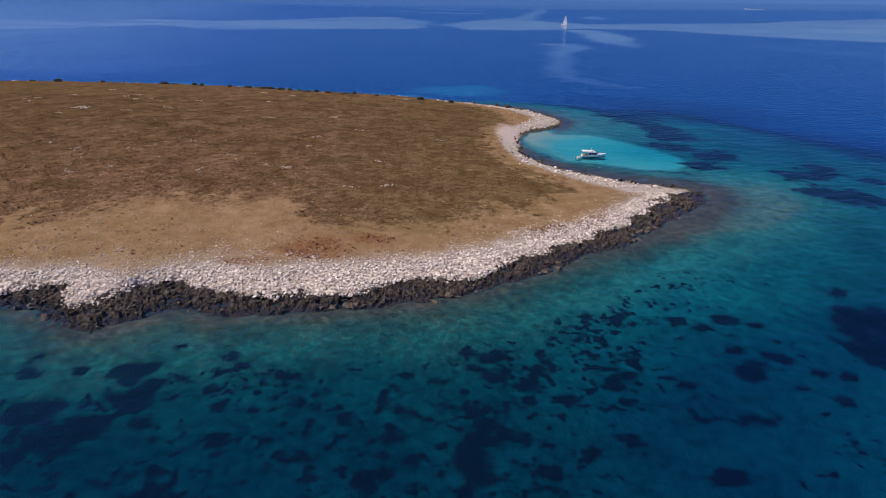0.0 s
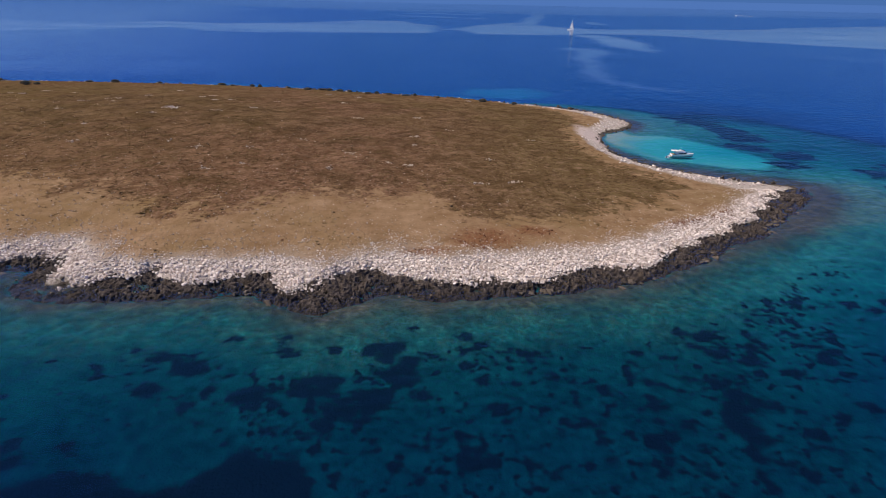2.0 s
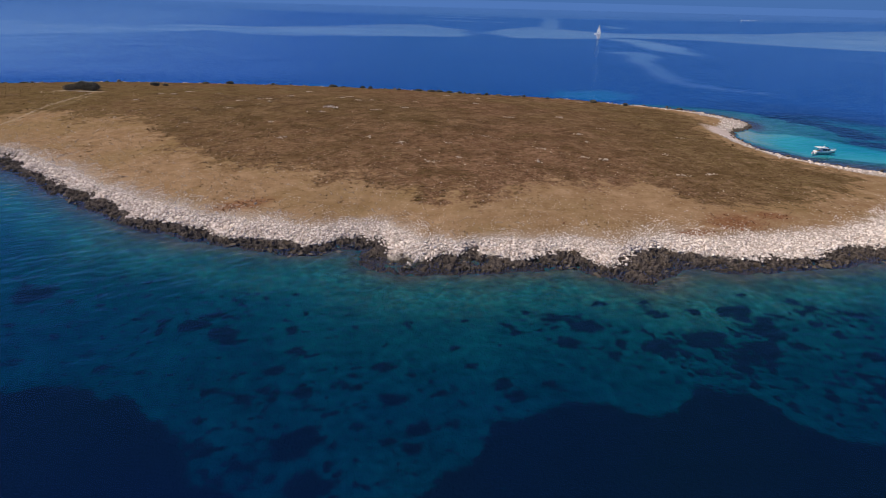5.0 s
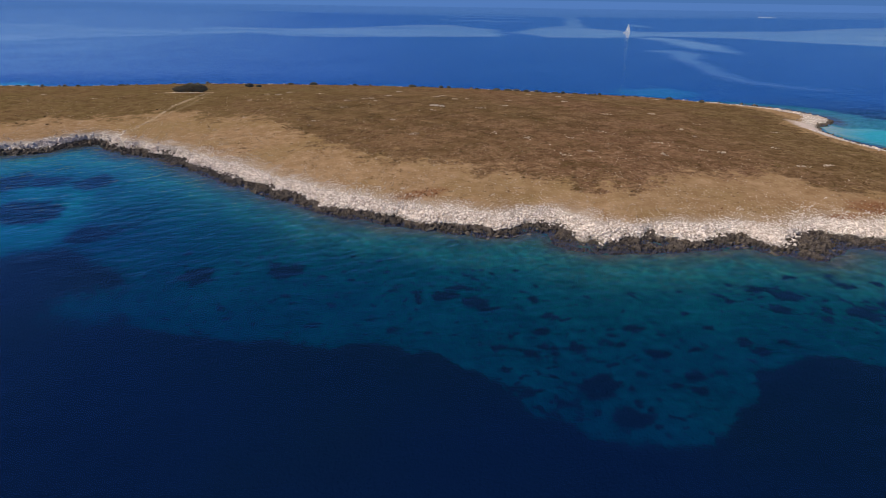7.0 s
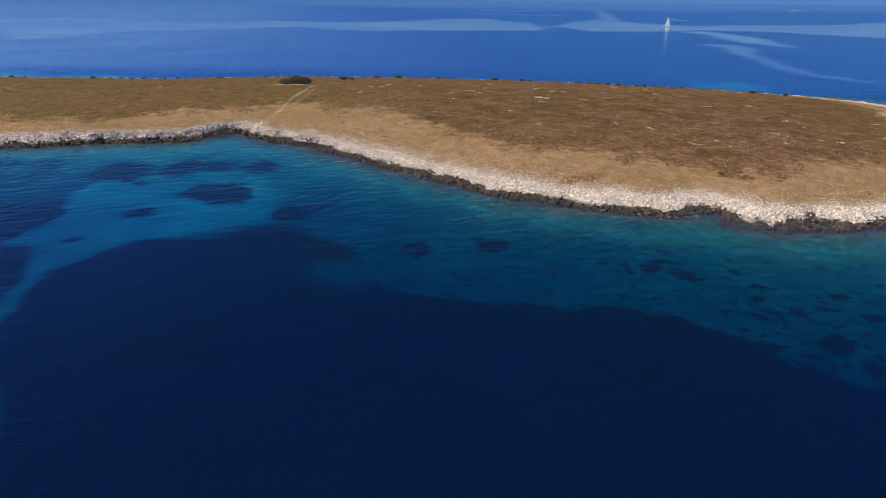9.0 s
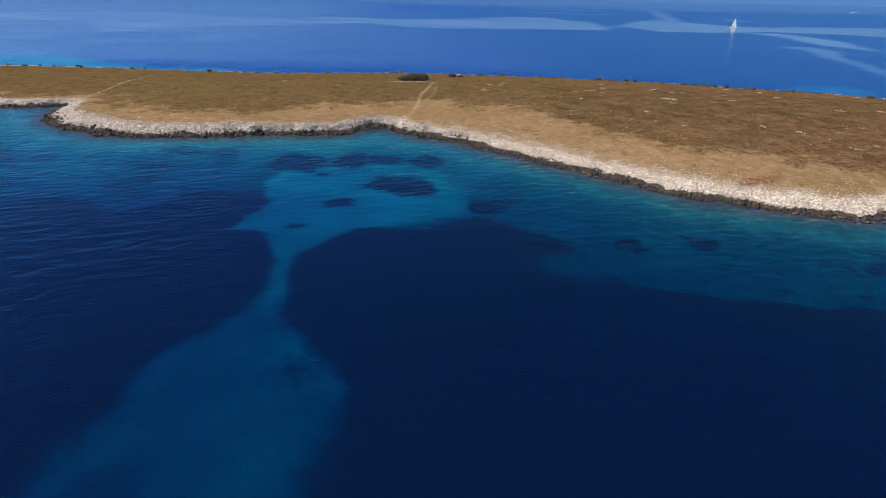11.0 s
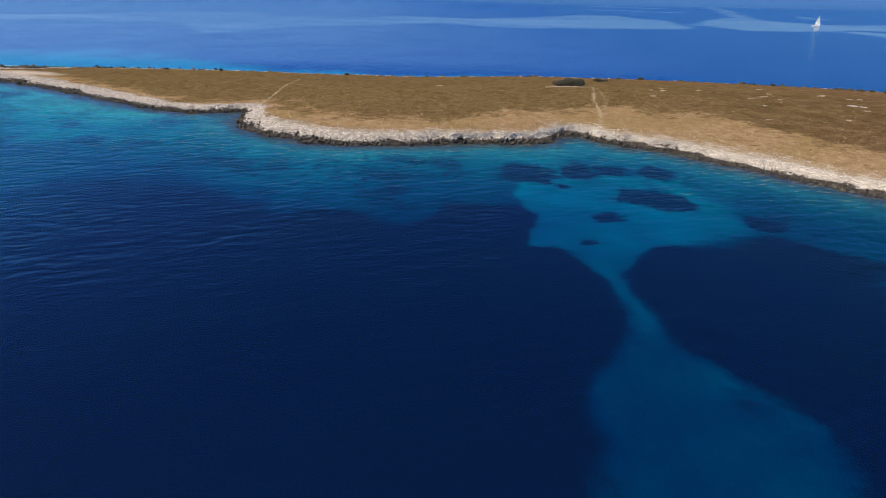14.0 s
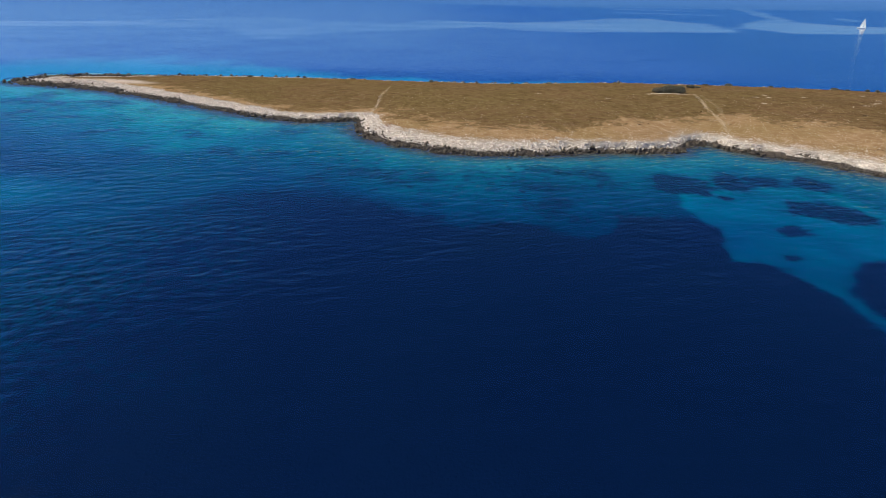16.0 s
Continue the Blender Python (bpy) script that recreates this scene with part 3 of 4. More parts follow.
SPOT = smooth(12, 22, -S) * (1 - smooth(75, 105, -S)) * (1 - smooth(-215, -245, X)) * (1 - smooth(110, 125, Y)) * (0.47 + 0.3 * fbm(X, Y, 24, 3, 75))
SPOT = SPOT * (1 - 0.35 * smooth(-130, -190, X)) * (1 - 0.6 * smooth(75, 95, X))
SPOT = np.maximum(SPOT, 0.40 * smooth(6, 14, -S) * (1 - smooth(45, 70, -S)) * smooth(-305, -335, X) * (0.9 + 0.4 * fbm(X, Y, 30, 3, 76)) * IS_SOUTH) * (S < -3)
# thinned westwards: the paler bed stands in for sky light on waves
WEED = WEED * (S < -2) * (1 - 0.55 * smooth(-370, -490, X))
west_weed = 0.5 * smooth(0.0, 0.45, fbm(X, Y * 1.3, 16, 4, 78)) * smooth(8, 20, -S) * (1 - smooth(60, 90, -S)) * smooth(-305, -335, X) * IS_SOUTH
WEED = np.maximum(WEED, west_weed)
COVE = inside([(45, 234), (51, 246), (62, 249), (76, 249), (88, 236), (98, 224), (102, 212), (99, 201), (90, 193), (77, 196), (66, 204), (56, 206), (48, 218)], 1.6)
SAND = 0.84 * smooth(-3.5, 3, COVE) * (0.55 + 0.45 * smooth(44, 62, X))
SAND = np.maximum(SAND, 0.95 * TONGUE * (1 - 0.45 * smooth(-268, -246, X)) * (1 - WEED) * (Y < 160) * (0.40 + 0.6 * smooth(40, 105, Y)) * (1 - 0.55 * smooth(130, 155, Y)) * (0.85 + 0.4 * fbm(X, Y, 9, 3, 83)))
east_sand = 0.23 * smooth(0, 60, X) * smooth(8, 18, -S) * (1 - smooth(90, 150, -S)) * (0.8 + 0.5 * fbm(X, Y, 20, 3, 87)) * (1 - smooth(-6, 8, Y - OFFING))
SAND = np.maximum(SAND, east_sand * (1 - WEED))
SAND = np.maximum(SAND, 0.55 * blob(-545, 118, 45, 20, 10, 0.6))
# broad faint paling of the bed, imitating sky reflected by western waves
SAND = np.maximum(SAND, 0.20 * blob(-500, 85, 90, 45, 10, 0.9))
west_sand = 0.34 * smooth(4, 12, -S) * (1 - smooth(35, np.where(X < -430, 120, 85), -S)) * smooth(-180, -290, X) * IS_SOUTH * (0.75 + 0.5 * fbm(X, Y, 22, 3, 85)) * (0.75 + 1.15 * smooth(-440, -530, X))
SAND = np.maximum(SAND, west_sand * (1 - WEED))
SAND = np.maximum(SAND, 0.8 * blob(54, 240, 9, 22, 0, 0.5) * smooth(0.1, 1.5, -S))
# pale shelf behind the islet, widest round its western tip
SAND = np.maximum(SAND, 0.95 * (1 - smooth(15, 32, D / wide + 9 * fbm(X, Y, 26, 4, 59))) * (~IS_SOUTH & (Y > 335)) * smooth(0, 3, -S))
SAND = np.maximum(SAND, 0.42 * (1 - smooth(0.5, 1.15, bank)))
SAND = np.maximum(SAND, 0.3 * blob(62, 262, 26, 34, -25, 0.6) * smooth(3, 9, -S))
# bare reddish earth, and beaches of fine pebbles in the cove and near the western tip
RED = np.maximum.reduce([blob(-20, 122, 7, 5, 0, 0.6), blob(-34, 117, 5, 2, 0, 0.6), blob(36, 134, 6, 3, 30, 0.6), blob(-420, 216, 5, 2, 30, 0.6), blob(-150, 135, 7, 2.5, 20, 0.6), blob(-8, 126, 5, 3, 0, 0.6), blob(48, 142, 6, 2, 35, 0.6)]) * (S > 3)
BEACH = np.maximum(blob(41, 241, 4.5, 17, 8, 0.4), 0.75 * blob(-620, 334, 24, 6, -12, 0.6)) * (S > 0.2)


def path_mask(points, width):
    best = np.full(X.shape, 1e9)
    for (ax, ay), (bx, by) in zip(points, points[1:]):
        dx, dy = bx - ax, by - ay
        t = np.clip(((X - ax) * dx + (Y - ay) * dy) / (dx * dx + dy * dy), 0, 1)
        best = np.minimum(best, np.hypot(ax + t * dx - X, ay + t * dy - Y))
    return 1 - smooth(width * 0.5, width * 1.2, best + 0.8 * fbm(X, Y, 3, 2, 81))


TRAIL_A = [(-268, 215), (-265, 235), (-264, 262), (-261, 285), (-259, 303)]
TRAIL_B = [(-431, 238), (-432, 262), (-435, 289), (-437, 328)]
TRAIL_C = [(-268, 215), (-258, 262), (-257, 300)]
TRAIL = np.maximum.reduce([0.8 * path_mask(TRAIL_A, 0.45), 0.8 * path_mask(TRAIL_B, 0.45), 0.28 * path_mask(TRAIL_C, 0.8)])
CLEARING = blob(-271, 304, 11, 3.5)
SCRUB_F = SCRUB_F * (1 - 0.9 * TRAIL) * (1 - CLEARING)
TRAIL = np.maximum(TRAIL, CLEARING)


def at(field, x, y):
    """A field's value at places, between the grid's lines."""
    i = np.clip(np.searchsorted(GX, x) - 1, 0, len(GX) - 2)
    j = np.clip(np.searchsorted(GY, y) - 1, 0, len(GY) - 2)
    a, b = (x - GX[i]) / (GX[i + 1] - GX[i]), (y - GY[j]) / (GY[j + 1] - GY[j])
    return (field[j, i] * (1 - a) + field[j, i + 1] * a) * (1 - b) + (field[j + 1, i] * (1 - a) + field[j + 1, i + 1] * a) * b


def mesh_from(name, verts, faces, material, sides, flat=True):
    """A mesh from arrays: verts (n, 3), faces (m, sides)."""
    me = bpy.data.meshes.new(name)
    me.vertices.add(len(verts))
    me.vertices.foreach_set("co", np.ascontiguousarray(verts, dtype=np.float32).ravel())
    me.loops.add(faces.size)
    me.loops.foreach_set("vertex_index", np.ascontiguousarray(faces, dtype=np.int32).ravel())
    me.polygons.add(len(faces))
    me.polygons.foreach_set("loop_start", np.arange(len(faces), dtype=np.int32) * sides)
    me.polygons.foreach_set("use_smooth", np.full(len(faces), not flat))
    me.materials.append(material)
    me.update(calc_edges=True)
    me.validate()
    return me


def sheet(name, gx, gy, z, material):
    xx, yy = np.meshgrid(gx, gy)
    n, k = len(gx), np.arange(len(gx) * len(gy)).reshape(len(gy), len(gx))
    faces = np.stack([k[:-1, :-1], k[:-1, 1:], k[1:, 1:], k[1:, :-1]], -1).reshape(-1, 4)
    return mesh_from(name, np.stack([xx, yy, z], -1).reshape(-1, 3), faces, material, 4, flat=False)


def layer(me, name, values):
    me.attributes.new(name, "FLOAT", "POINT").data.foreach_set("value", np.ascontiguousarray(values, dtype=np.float32).ravel())


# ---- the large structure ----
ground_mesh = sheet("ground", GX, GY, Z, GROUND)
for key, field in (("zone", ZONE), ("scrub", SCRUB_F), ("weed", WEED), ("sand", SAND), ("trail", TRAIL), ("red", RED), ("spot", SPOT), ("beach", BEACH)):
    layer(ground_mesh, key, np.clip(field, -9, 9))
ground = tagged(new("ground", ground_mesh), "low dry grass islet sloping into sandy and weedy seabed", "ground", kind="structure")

# smooth slicks lie on the rippled sea: strips along bent lines, with ragged edges
WX = axis(-4900, 4900, [(-2600, 11), (2300, 11)])
WY = axis(-900, 4900, [(-60, 10), (440, 10), (1500, 20), (2600, 20)])
X, Y = np.meshgrid(WX, WY)
WARP = (14 * fbm(X, Y * 2, 120, 4, 91), 14 * fbm(X, Y * 2, 120, 4, 95))

def strip(points, width, soft):
    best = np.full(X.shape, 1e9)
    for (ax, ay, aw), (bx, by, bw) in zip(points, points[1:]):
        dx, dy = bx - ax, by - ay
        t = np.clip(((X + WARP[0] - ax) * dx + (Y + WARP[1] - ay) * dy) / (dx * dx + dy * dy), 0, 1)
        d = np.hypot(ax + t * dx - X - WARP[0], (ay + t * dy - Y - WARP[1]))
        best = np.minimum(best, d / (aw + (bw - aw) * t))
    return (1 - smooth(1 - soft, 1 + soft, best)) * width


CALM = np.zeros(X.shape)
SLICKS = [
    [(-2600, 700), (-1283, 810), (-1127, 827), (-1021, 871), (-886, 878), (-790, 849), (-721, 750), (-678, 685), (-626, 697), (-600, 830), (-525, 877), (-459, 923), (-405, 988), (-323, 921), (-245, 914), (-114, 939), (-21, 962), (14, 1030),
     (22, 1209), (0, 1253), (-31, 1415), (-137, 1399), (-266, 1219), (-358, 1161), (-519, 1209), (-593, 1112), (-700, 1121), (-818, 1230), (-935, 1186), (-1005, 1093), (-1131, 985), (-2600, 900)],
    [(10, 1083), (46, 1068), (70, 956), (155, 963), (226, 1001), (292, 1040), (403, 1001), (449, 931), (489, 881), (535, 850), (623, 799), (679, 745), (1500, 600), (2300, 500), (2300, 1700),
     (1581, 1769), (1266, 1649), (871, 1428), (662, 1280), (420, 1225), (325, 1200), (278, 1264), (250, 1367), (333, 1654), (546, 2567), (445, 2449), (341, 1887), (224, 1423), (174, 1385), (134, 1296), (66, 1169)],
    [(226, 1001), (282, 1010), (298, 932), (296, 826), (272, 725), (250, 670), (235, 712), (226, 750), (237, 848)],
]
for outline in SLICKS:
    CALM = np.maximum(CALM, smooth(-9, 12, inside(outline, 22, 110, 60)))
for pts, w, soft in [
    ([(158, 707, 16), (178, 706, 18), (143, 600, 12), (126, 516, 9), (112, 440, 9), (128, 404, 6), (150, 369, 3)], 0.85, 0.6),
    ([(-46, 1757, 22), (65, 1733, 26)], 0.8, 0.4), ([(75, 1690, 22), (164, 1665, 26)], 0.8, 0.4), ([(430, 1550, 14), (413, 1420, 24)], 0.8, 0.4),
    ([(-690, 1771, 22), (-610, 1734, 20)], 0.8, 0.4), ([(20, 2047, 40), (187, 1963, 36)], 0.8, 0.4), ([(-600, 760, 10), (-545, 775, 9)], 0.6, 0.5), ([(-900, 2000, 60), (-500, 2050, 40)], 0.7, 0.4),
    ([(390, 700, 20), (520, 560, 30)], 0.22, 0.7),
]:
    CALM = np.maximum(CALM, strip(pts, w, soft))
CALM = CALM * (0.92 + 0.16 * fbm(X, Y * 5, 260, 4, 93))
# farthest water made smooth so its paler mirror stands in for haze
CALM = np.maximum(CALM, smooth(1950, 2650, Y - 0.10 * X + 300 * fbm(X, Y * 3, 700, 3, 99)))
CALM = np.clip(CALM + 0.10 * fbm(X, Y * 3, 160, 3, 97) * smooth(350, 600, Y), 0, 1)
# western water smoothed as well: its paleness imitates sun-side glare
CALM = np.maximum(CALM, 0.75 * smooth(20, -480, X + 0.2 * (Y - 400)) * smooth(380, 460, Y))
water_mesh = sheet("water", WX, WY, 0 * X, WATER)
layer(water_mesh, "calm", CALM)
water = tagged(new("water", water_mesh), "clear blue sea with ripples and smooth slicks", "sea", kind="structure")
water.visible_shadow = False


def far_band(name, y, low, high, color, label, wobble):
    """A glowing band along the sea's far edge that closes the view: the last of the sea in haze, and the coast behind
    it.
    """
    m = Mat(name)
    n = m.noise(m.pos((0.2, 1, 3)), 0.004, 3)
    # plain emission: the haze is painted into the colour, no lamp lights it
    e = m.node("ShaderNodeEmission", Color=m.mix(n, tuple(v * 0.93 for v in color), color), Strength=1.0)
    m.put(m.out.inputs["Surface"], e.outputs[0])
    xs = np.linspace(-4850, 4850, 240)
    top = high + wobble * fbm(xs, xs * 0, 900, 4, 111)
    v = np.concatenate([np.stack([xs, 0 * xs + y + d, z], 1) for d, z in ((0, 0 * xs + low), (10, top), (60, 0 * xs + low))])
    k = np.arange(len(v)).reshape(3, -1)
    f = np.stack([k[:-1, :-1], k[:-1, 1:], k[1:, 1:], k[1:, :-1]], -1).reshape(-1, 4)
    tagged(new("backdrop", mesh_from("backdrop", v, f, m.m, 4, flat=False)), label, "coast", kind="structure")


far_band("sea_haze", 4700, -3, 52, (0.085, 0.185, 0.47), "glowing band painted as pale haze over the farthest sea", 0)
far_band("far_hills", 4790, -3, 135, (0.068, 0.160, 0.41), "glowing band painted as hazy blue line of distant coast", 12)

# ---- loose stones and plants ----
rng = np.random.default_rng(7)
G = (1 + 5 ** 0.5) / 2
ICO_V = np.array([(-1, G, 0), (1, G, 0), (-1, -G, 0), (1, -G, 0), (0, -1, G), (0, 1, G), (0, -1, -G), (0, 1, -G), (G, 0, -1), (G, 0, 1), (-G, 0, -1), (-G, 0, 1)]) / np.hypot(1, G)
ICO_F = np.array([(0, 11, 5), (0, 5, 1), (0, 1, 7), (0, 7, 10), (0, 10, 11), (1, 5, 9), (5, 11, 4), (11, 10, 2), (10, 7, 6), (7, 1, 8),
                  (3, 9, 4), (3, 4, 2), (3, 2, 6), (3, 6, 8), (3, 8, 9), (4, 9, 5), (2, 4, 11), (6, 2, 10), (8, 6, 7), (9, 8, 1)])


def scatter(n, x0, x1, y0, y1, keep):
    """Random places in a rectangle of which keep() tells the share that stays."""
    x, y = rng.uniform(x0, x1, n), rng.uniform(y0, y1, n)
    ok = rng.random(n) < keep(x, y)
    return x[ok], y[ok]


def rocks_mesh(name, x, y, size, material, flatness=0.7, rough=0.33, sink=0.25):
    n = len(x)
    v = ICO_V[None] * (1 + rng.uniform(-rough, rough, (n, 12, 1)))
    v = v * np.stack([rng.uniform(0.75, 1.3, n), rng.uniform(0.6, 1.05, n), flatness * rng.uniform(0.6, 1.25, n)], 1)[:, None]
    tilt, spin = rng.uniform(-0.5, 0.5, n), rng.uniform(0, 2 * np.pi, n)
    c, s = np.cos(tilt)[:, None], np.sin(tilt)[:, None]
    v = np.stack([v[..., 0] * c - v[..., 2] * s, v[..., 1], v[..., 0] * s + v[..., 2] * c], -1)
    c, s = np.cos(spin)[:, None], np.sin(spin)[:, None]
    v = np.stack([v[..., 0] * c - v[..., 1] * s, v[..., 0] * s + v[..., 1] * c, v[..., 2]], -1)
    v = v * (size / 2)[:, None, None]
    base = np.stack([x, y, at(SURF, x, y) + size * flatness * (0.5 - sink)], 1)
    v = (v + base[:, None]).reshape(-1, 3)
    f = (ICO_F[None] + 12 * np.arange(n)[:, None, None]).reshape(-1, 3)
    return mesh_from(name, v, f, material, 3)


def sized(n, lo, hi, power=2.5):
    return lo + (hi - lo) * rng.random(n) ** power


def stuff(name, me, label, category):
    return tagged(new(name, me), label, category, kind="stuff")


def belt(x, y):
    k = at(ZONE, x, y) + 0.30 * fbm(x, y, 3.5, 3, 125) + 0.35 * fbm(x, y, 9, 3, 128) * (at(ZONE, x, y) < 1.3)
    return smooth(0.65, 1.15, k) * (1 - smooth(1.75, 2.25, k)) * (1 - 0.97 * at(BEACH, x, y))


def dark(x, y):
    k = at(ZONE, x, y)
    return smooth(np.where(x < -600, -0.4, -0.8), 0.0, k) * (1 - smooth(0.85, 1.25, k))


def south(x, y):
    return at(IS_SOUTH.astype(float), x, y) > 0.5


# white rubble of the south shore, close and far, and the scattered stones behind it
x, y = scatter(560000, -260, 95, 90, 215, lambda x, y: belt(x, y) * south(x, y))
stuff("rubble", rocks_mesh("rubble", x, y, sized(len(x), 0.20, 0.9, 3) * (1 - 0.5 * smooth(1.5, 2.1, at(ZONE, x, y))), WHITE_STONE), "pale limestone rubble heaped along the shore", "rubble")
x, y = scatter(380000, -700, -260, 180, 345, lambda x, y: (0.7 - 0.4 * smooth(-540, -610, x)) * belt(x, y) * south(x, y))
stuff("rubble", rocks_mesh("rubble", x, y, sized(len(x), 0.40, 1.2) * (1 - 0.45 * smooth(1.5, 2.1, at(ZONE, x, y))), WHITE_STONE), "pale limestone rubble along the western shore", "rubble")
x, y = scatter(300000, -700, 80, 170, 392, lambda x, y: 0.45 * belt(x, y) * ~south(x, y))
stuff("rubble", rocks_mesh("rubble", x, y, sized(len(x), 0.3, 1.2), WHITE_STONE), "pale stones round the cove and far shore", "rubble")
x, y = scatter(420000, -560, 90, 100, 330, lambda x, y: np.where(at(ZONE, x, y) > 2, np.exp(-(at(ZONE, x, y) - 2) * np.where(x < -65, 2.2, 3.2)) * np.where(x < -65, 0.75, 0.5) + 0.012 + 0.12 * smooth(0.36, 0.6, fbm(x, y, 7, 3, 127)), 0) * south(x, y))
stuff("scattered_stones", rocks_mesh("scattered_stones", x, y, sized(len(x), 0.12, 0.50, 3), FIELD_STONE), "small pale stones strewn over dry grass", "stones")

# dark weathered ledge at the water's edge: a fine jagged relief over the shore's own slope
def ledge_mesh(name, x0, x1, y0, y1, step, wants):
    gx, gy = np.arange(x0, x1, step), np.arange(y0, y1, step)
    xx, yy = np.meshgrid(gx, gy)
    xx = xx + step * 0.35 * fbm(xx, yy, 0.7, 1, 161)
    s, dw = at(S, xx, yy), at(DARK_W, xx, yy)
    mask = (s > -3.5) & (s < dw + 1.5) & wants(xx, yy)
    ridge = 1 - np.abs(fbm(xx, yy, 1.25, 3, 171))
    jag = 1.45 * (ridge - 0.66) + 0.70 * fbm(xx, yy, 0.9, 2, 175) + 0.35 * fbm(xx, yy, 5, 2, 178) - 0.02
    jag = jag * (1 - 0.8 * np.exp(-((xx + 108) / 9) ** 2 - ((yy - 105) / 5) ** 2))
    fade = smooth(-3.5, -0.5, s) * (1 - smooth(dw - 0.5, dw + 1.5, s))
    z = at(SURF, xx, yy) - 0.22 + jag * fade - 0.35 * (1 - fade) - 0.5 * np.exp(-((xx + 108) / 10) ** 2 - ((yy - 103) / 5) ** 2)
    cell = mask[:-1, :-1] & mask[:-1, 1:] & mask[1:, 1:] & mask[1:, :-1]
    k = np.arange(xx.size).reshape(xx.shape)
    faces = np.stack([k[:-1, :-1][cell], k[:-1, 1:][cell], k[1:, 1:][cell], k[1:, :-1][cell]], -1)
    used, back = np.unique(faces, return_inverse=True)
    return mesh_from(name, np.stack([xx, yy, z], -1).reshape(-1, 3)[used], back.reshape(-1, 4), LEDGE, 4)


stuff("rock_ledge", ledge_mesh("rock_ledge", -265, 110, 86, 215, 0.36, south), "jagged dark brown rock ledge at the waterline", "rocks")
stuff("rock_ledge", ledge_mesh("rock_ledge", -705, -265, 172, 345, 0.7, south), "jagged dark rock ledge edging the western shore", "rocks")
x, y = scatter(300000, -260, 115, 86, 215, lambda x, y: 0.06 * dark(x, y) * south(x, y))
stuff("shore_rocks", rocks_mesh("shore_rocks", x, y, sized(len(x), 0.2, 0.75, 3), DARK_STONE, 0.8, 0.7, 0.3), "loose dark brown rocks at the waterline", "rocks")
x, y = scatter(260000, -710, -260, 170, 345, lambda x, y: 0.3 * dark(x, y) * south(x, y))
stuff("shore_rocks", rocks_mesh("shore_rocks", x, y, sized(len(x), 0.3, 1.5, 3), DARK_STONE, 0.9, 0.6, 0.2), "dark wet rocks edging the western shore", "rocks")
x, y = scatter(200000, -710, 90, 170, 395, lambda x, y: np.where((x > 5) & (y < 300), 0.3, np.where(x < -560, 0.30 + 0.5 * fbm(x, y, 9, 2, 195), 0.55)) * dark(x, y) * ~south(x, y))
stuff("shore_rocks", rocks_mesh("shore_rocks", x, y, sized(len(x), 0.4, 2.4, 3) * np.where((x > 5) & (y < 300), 0.6, 1.0), DARK_STONE, 0.95, 0.45, 0.2), "dark boulders along the far shore and cove", "rocks")


def tufts_mesh(name, x, y, size, tall, material, blades=7):
    """Spiky clumps: blades that fan out from one foot."""
    n = len(x)
    a = rng.uniform(0, 2 * np.pi, (n, blades))
    r, w = rng.uniform(0.35, 0.8, (n, blades)) * size[:, None], 0.26 * size[:, None]
    h = rng.uniform(0.5, 1.0, (n, blades)) * tall[:, None]
    ca, sa = np.cos(a), np.sin(a)
    base = np.stack([x, y, at(Z, x, y) - 0.03], 1)[:, None, None]
    left = np.stack([-sa * w + ca * 0.05, ca * w + sa * 0.05, 0 * h], -1)
    right = np.stack([sa * w + ca * 0.05, -ca * w + sa * 0.05, 0 * h], -1)
    tip = np.stack([ca * r, sa * r, h], -1)
    v = (np.stack([left, right, tip], 2) + base).reshape(-1, 3)
    return mesh_from(name, v, np.arange(len(v)).reshape(-1, 3), material, 3)


def scrubby(x, y):
    return smooth(0.35, 0.8, at(SCRUB_F, x, y)) * (0.25 + 0.75 * smooth(-0.15, 0.3, fbm(x, y, 6, 3, 131)))


x, y = scatter(120000, -200, 75, 120, 300, scrubby)
stuff("scrub", tufts_mesh("scrub", x, y, sized(len(x), 0.3, 1.3, 3), sized(len(x), 0.08, 0.28), SCRUB), "low dry brown scrub covering the islet", "scrub")
x, y = scatter(120000, -640, 60, 200, 380, scrubby)
stuff("scrub", tufts_mesh("scrub", x, y, sized(len(x), 0.4, 1.2), sized(len(x), 0.1, 0.3), SCRUB, 5), "low dry brown scrub on the far slope", "scrub")
x, y = scatter(60000, -460, 80, 110, 260, lambda x, y: 0.22 * (at(ZONE, x, y) > 2.1) * (1 - at(SCRUB_F, x, y)) * smooth(-0.2, 0.5, fbm(x, y, 18, 3, 141)))
stuff("grass_tufts", tufts_mesh("grass_tufts", x, y, sized(len(x), 0.3, 1.3, 2.5), sized(len(x), 0.14, 0.45), SCRUB), "small dark tufts dotting dry grass", "tufts")
x, y = scatter(60000, -460, 80, 110, 300, lambda x, y: 0.5 * (at(ZONE, x, y) > 2.1) * smooth(0.0, 0.5, fbm(x, y, 12, 3, 151)))
stuff("dry_grass", tufts_mesh("dry_grass", x, y, sized(len(x), 0.4, 1.0), sized(len(x), 0.1, 0.3), STRAW, 5), "straw-coloured dry grass clumps", "grass")


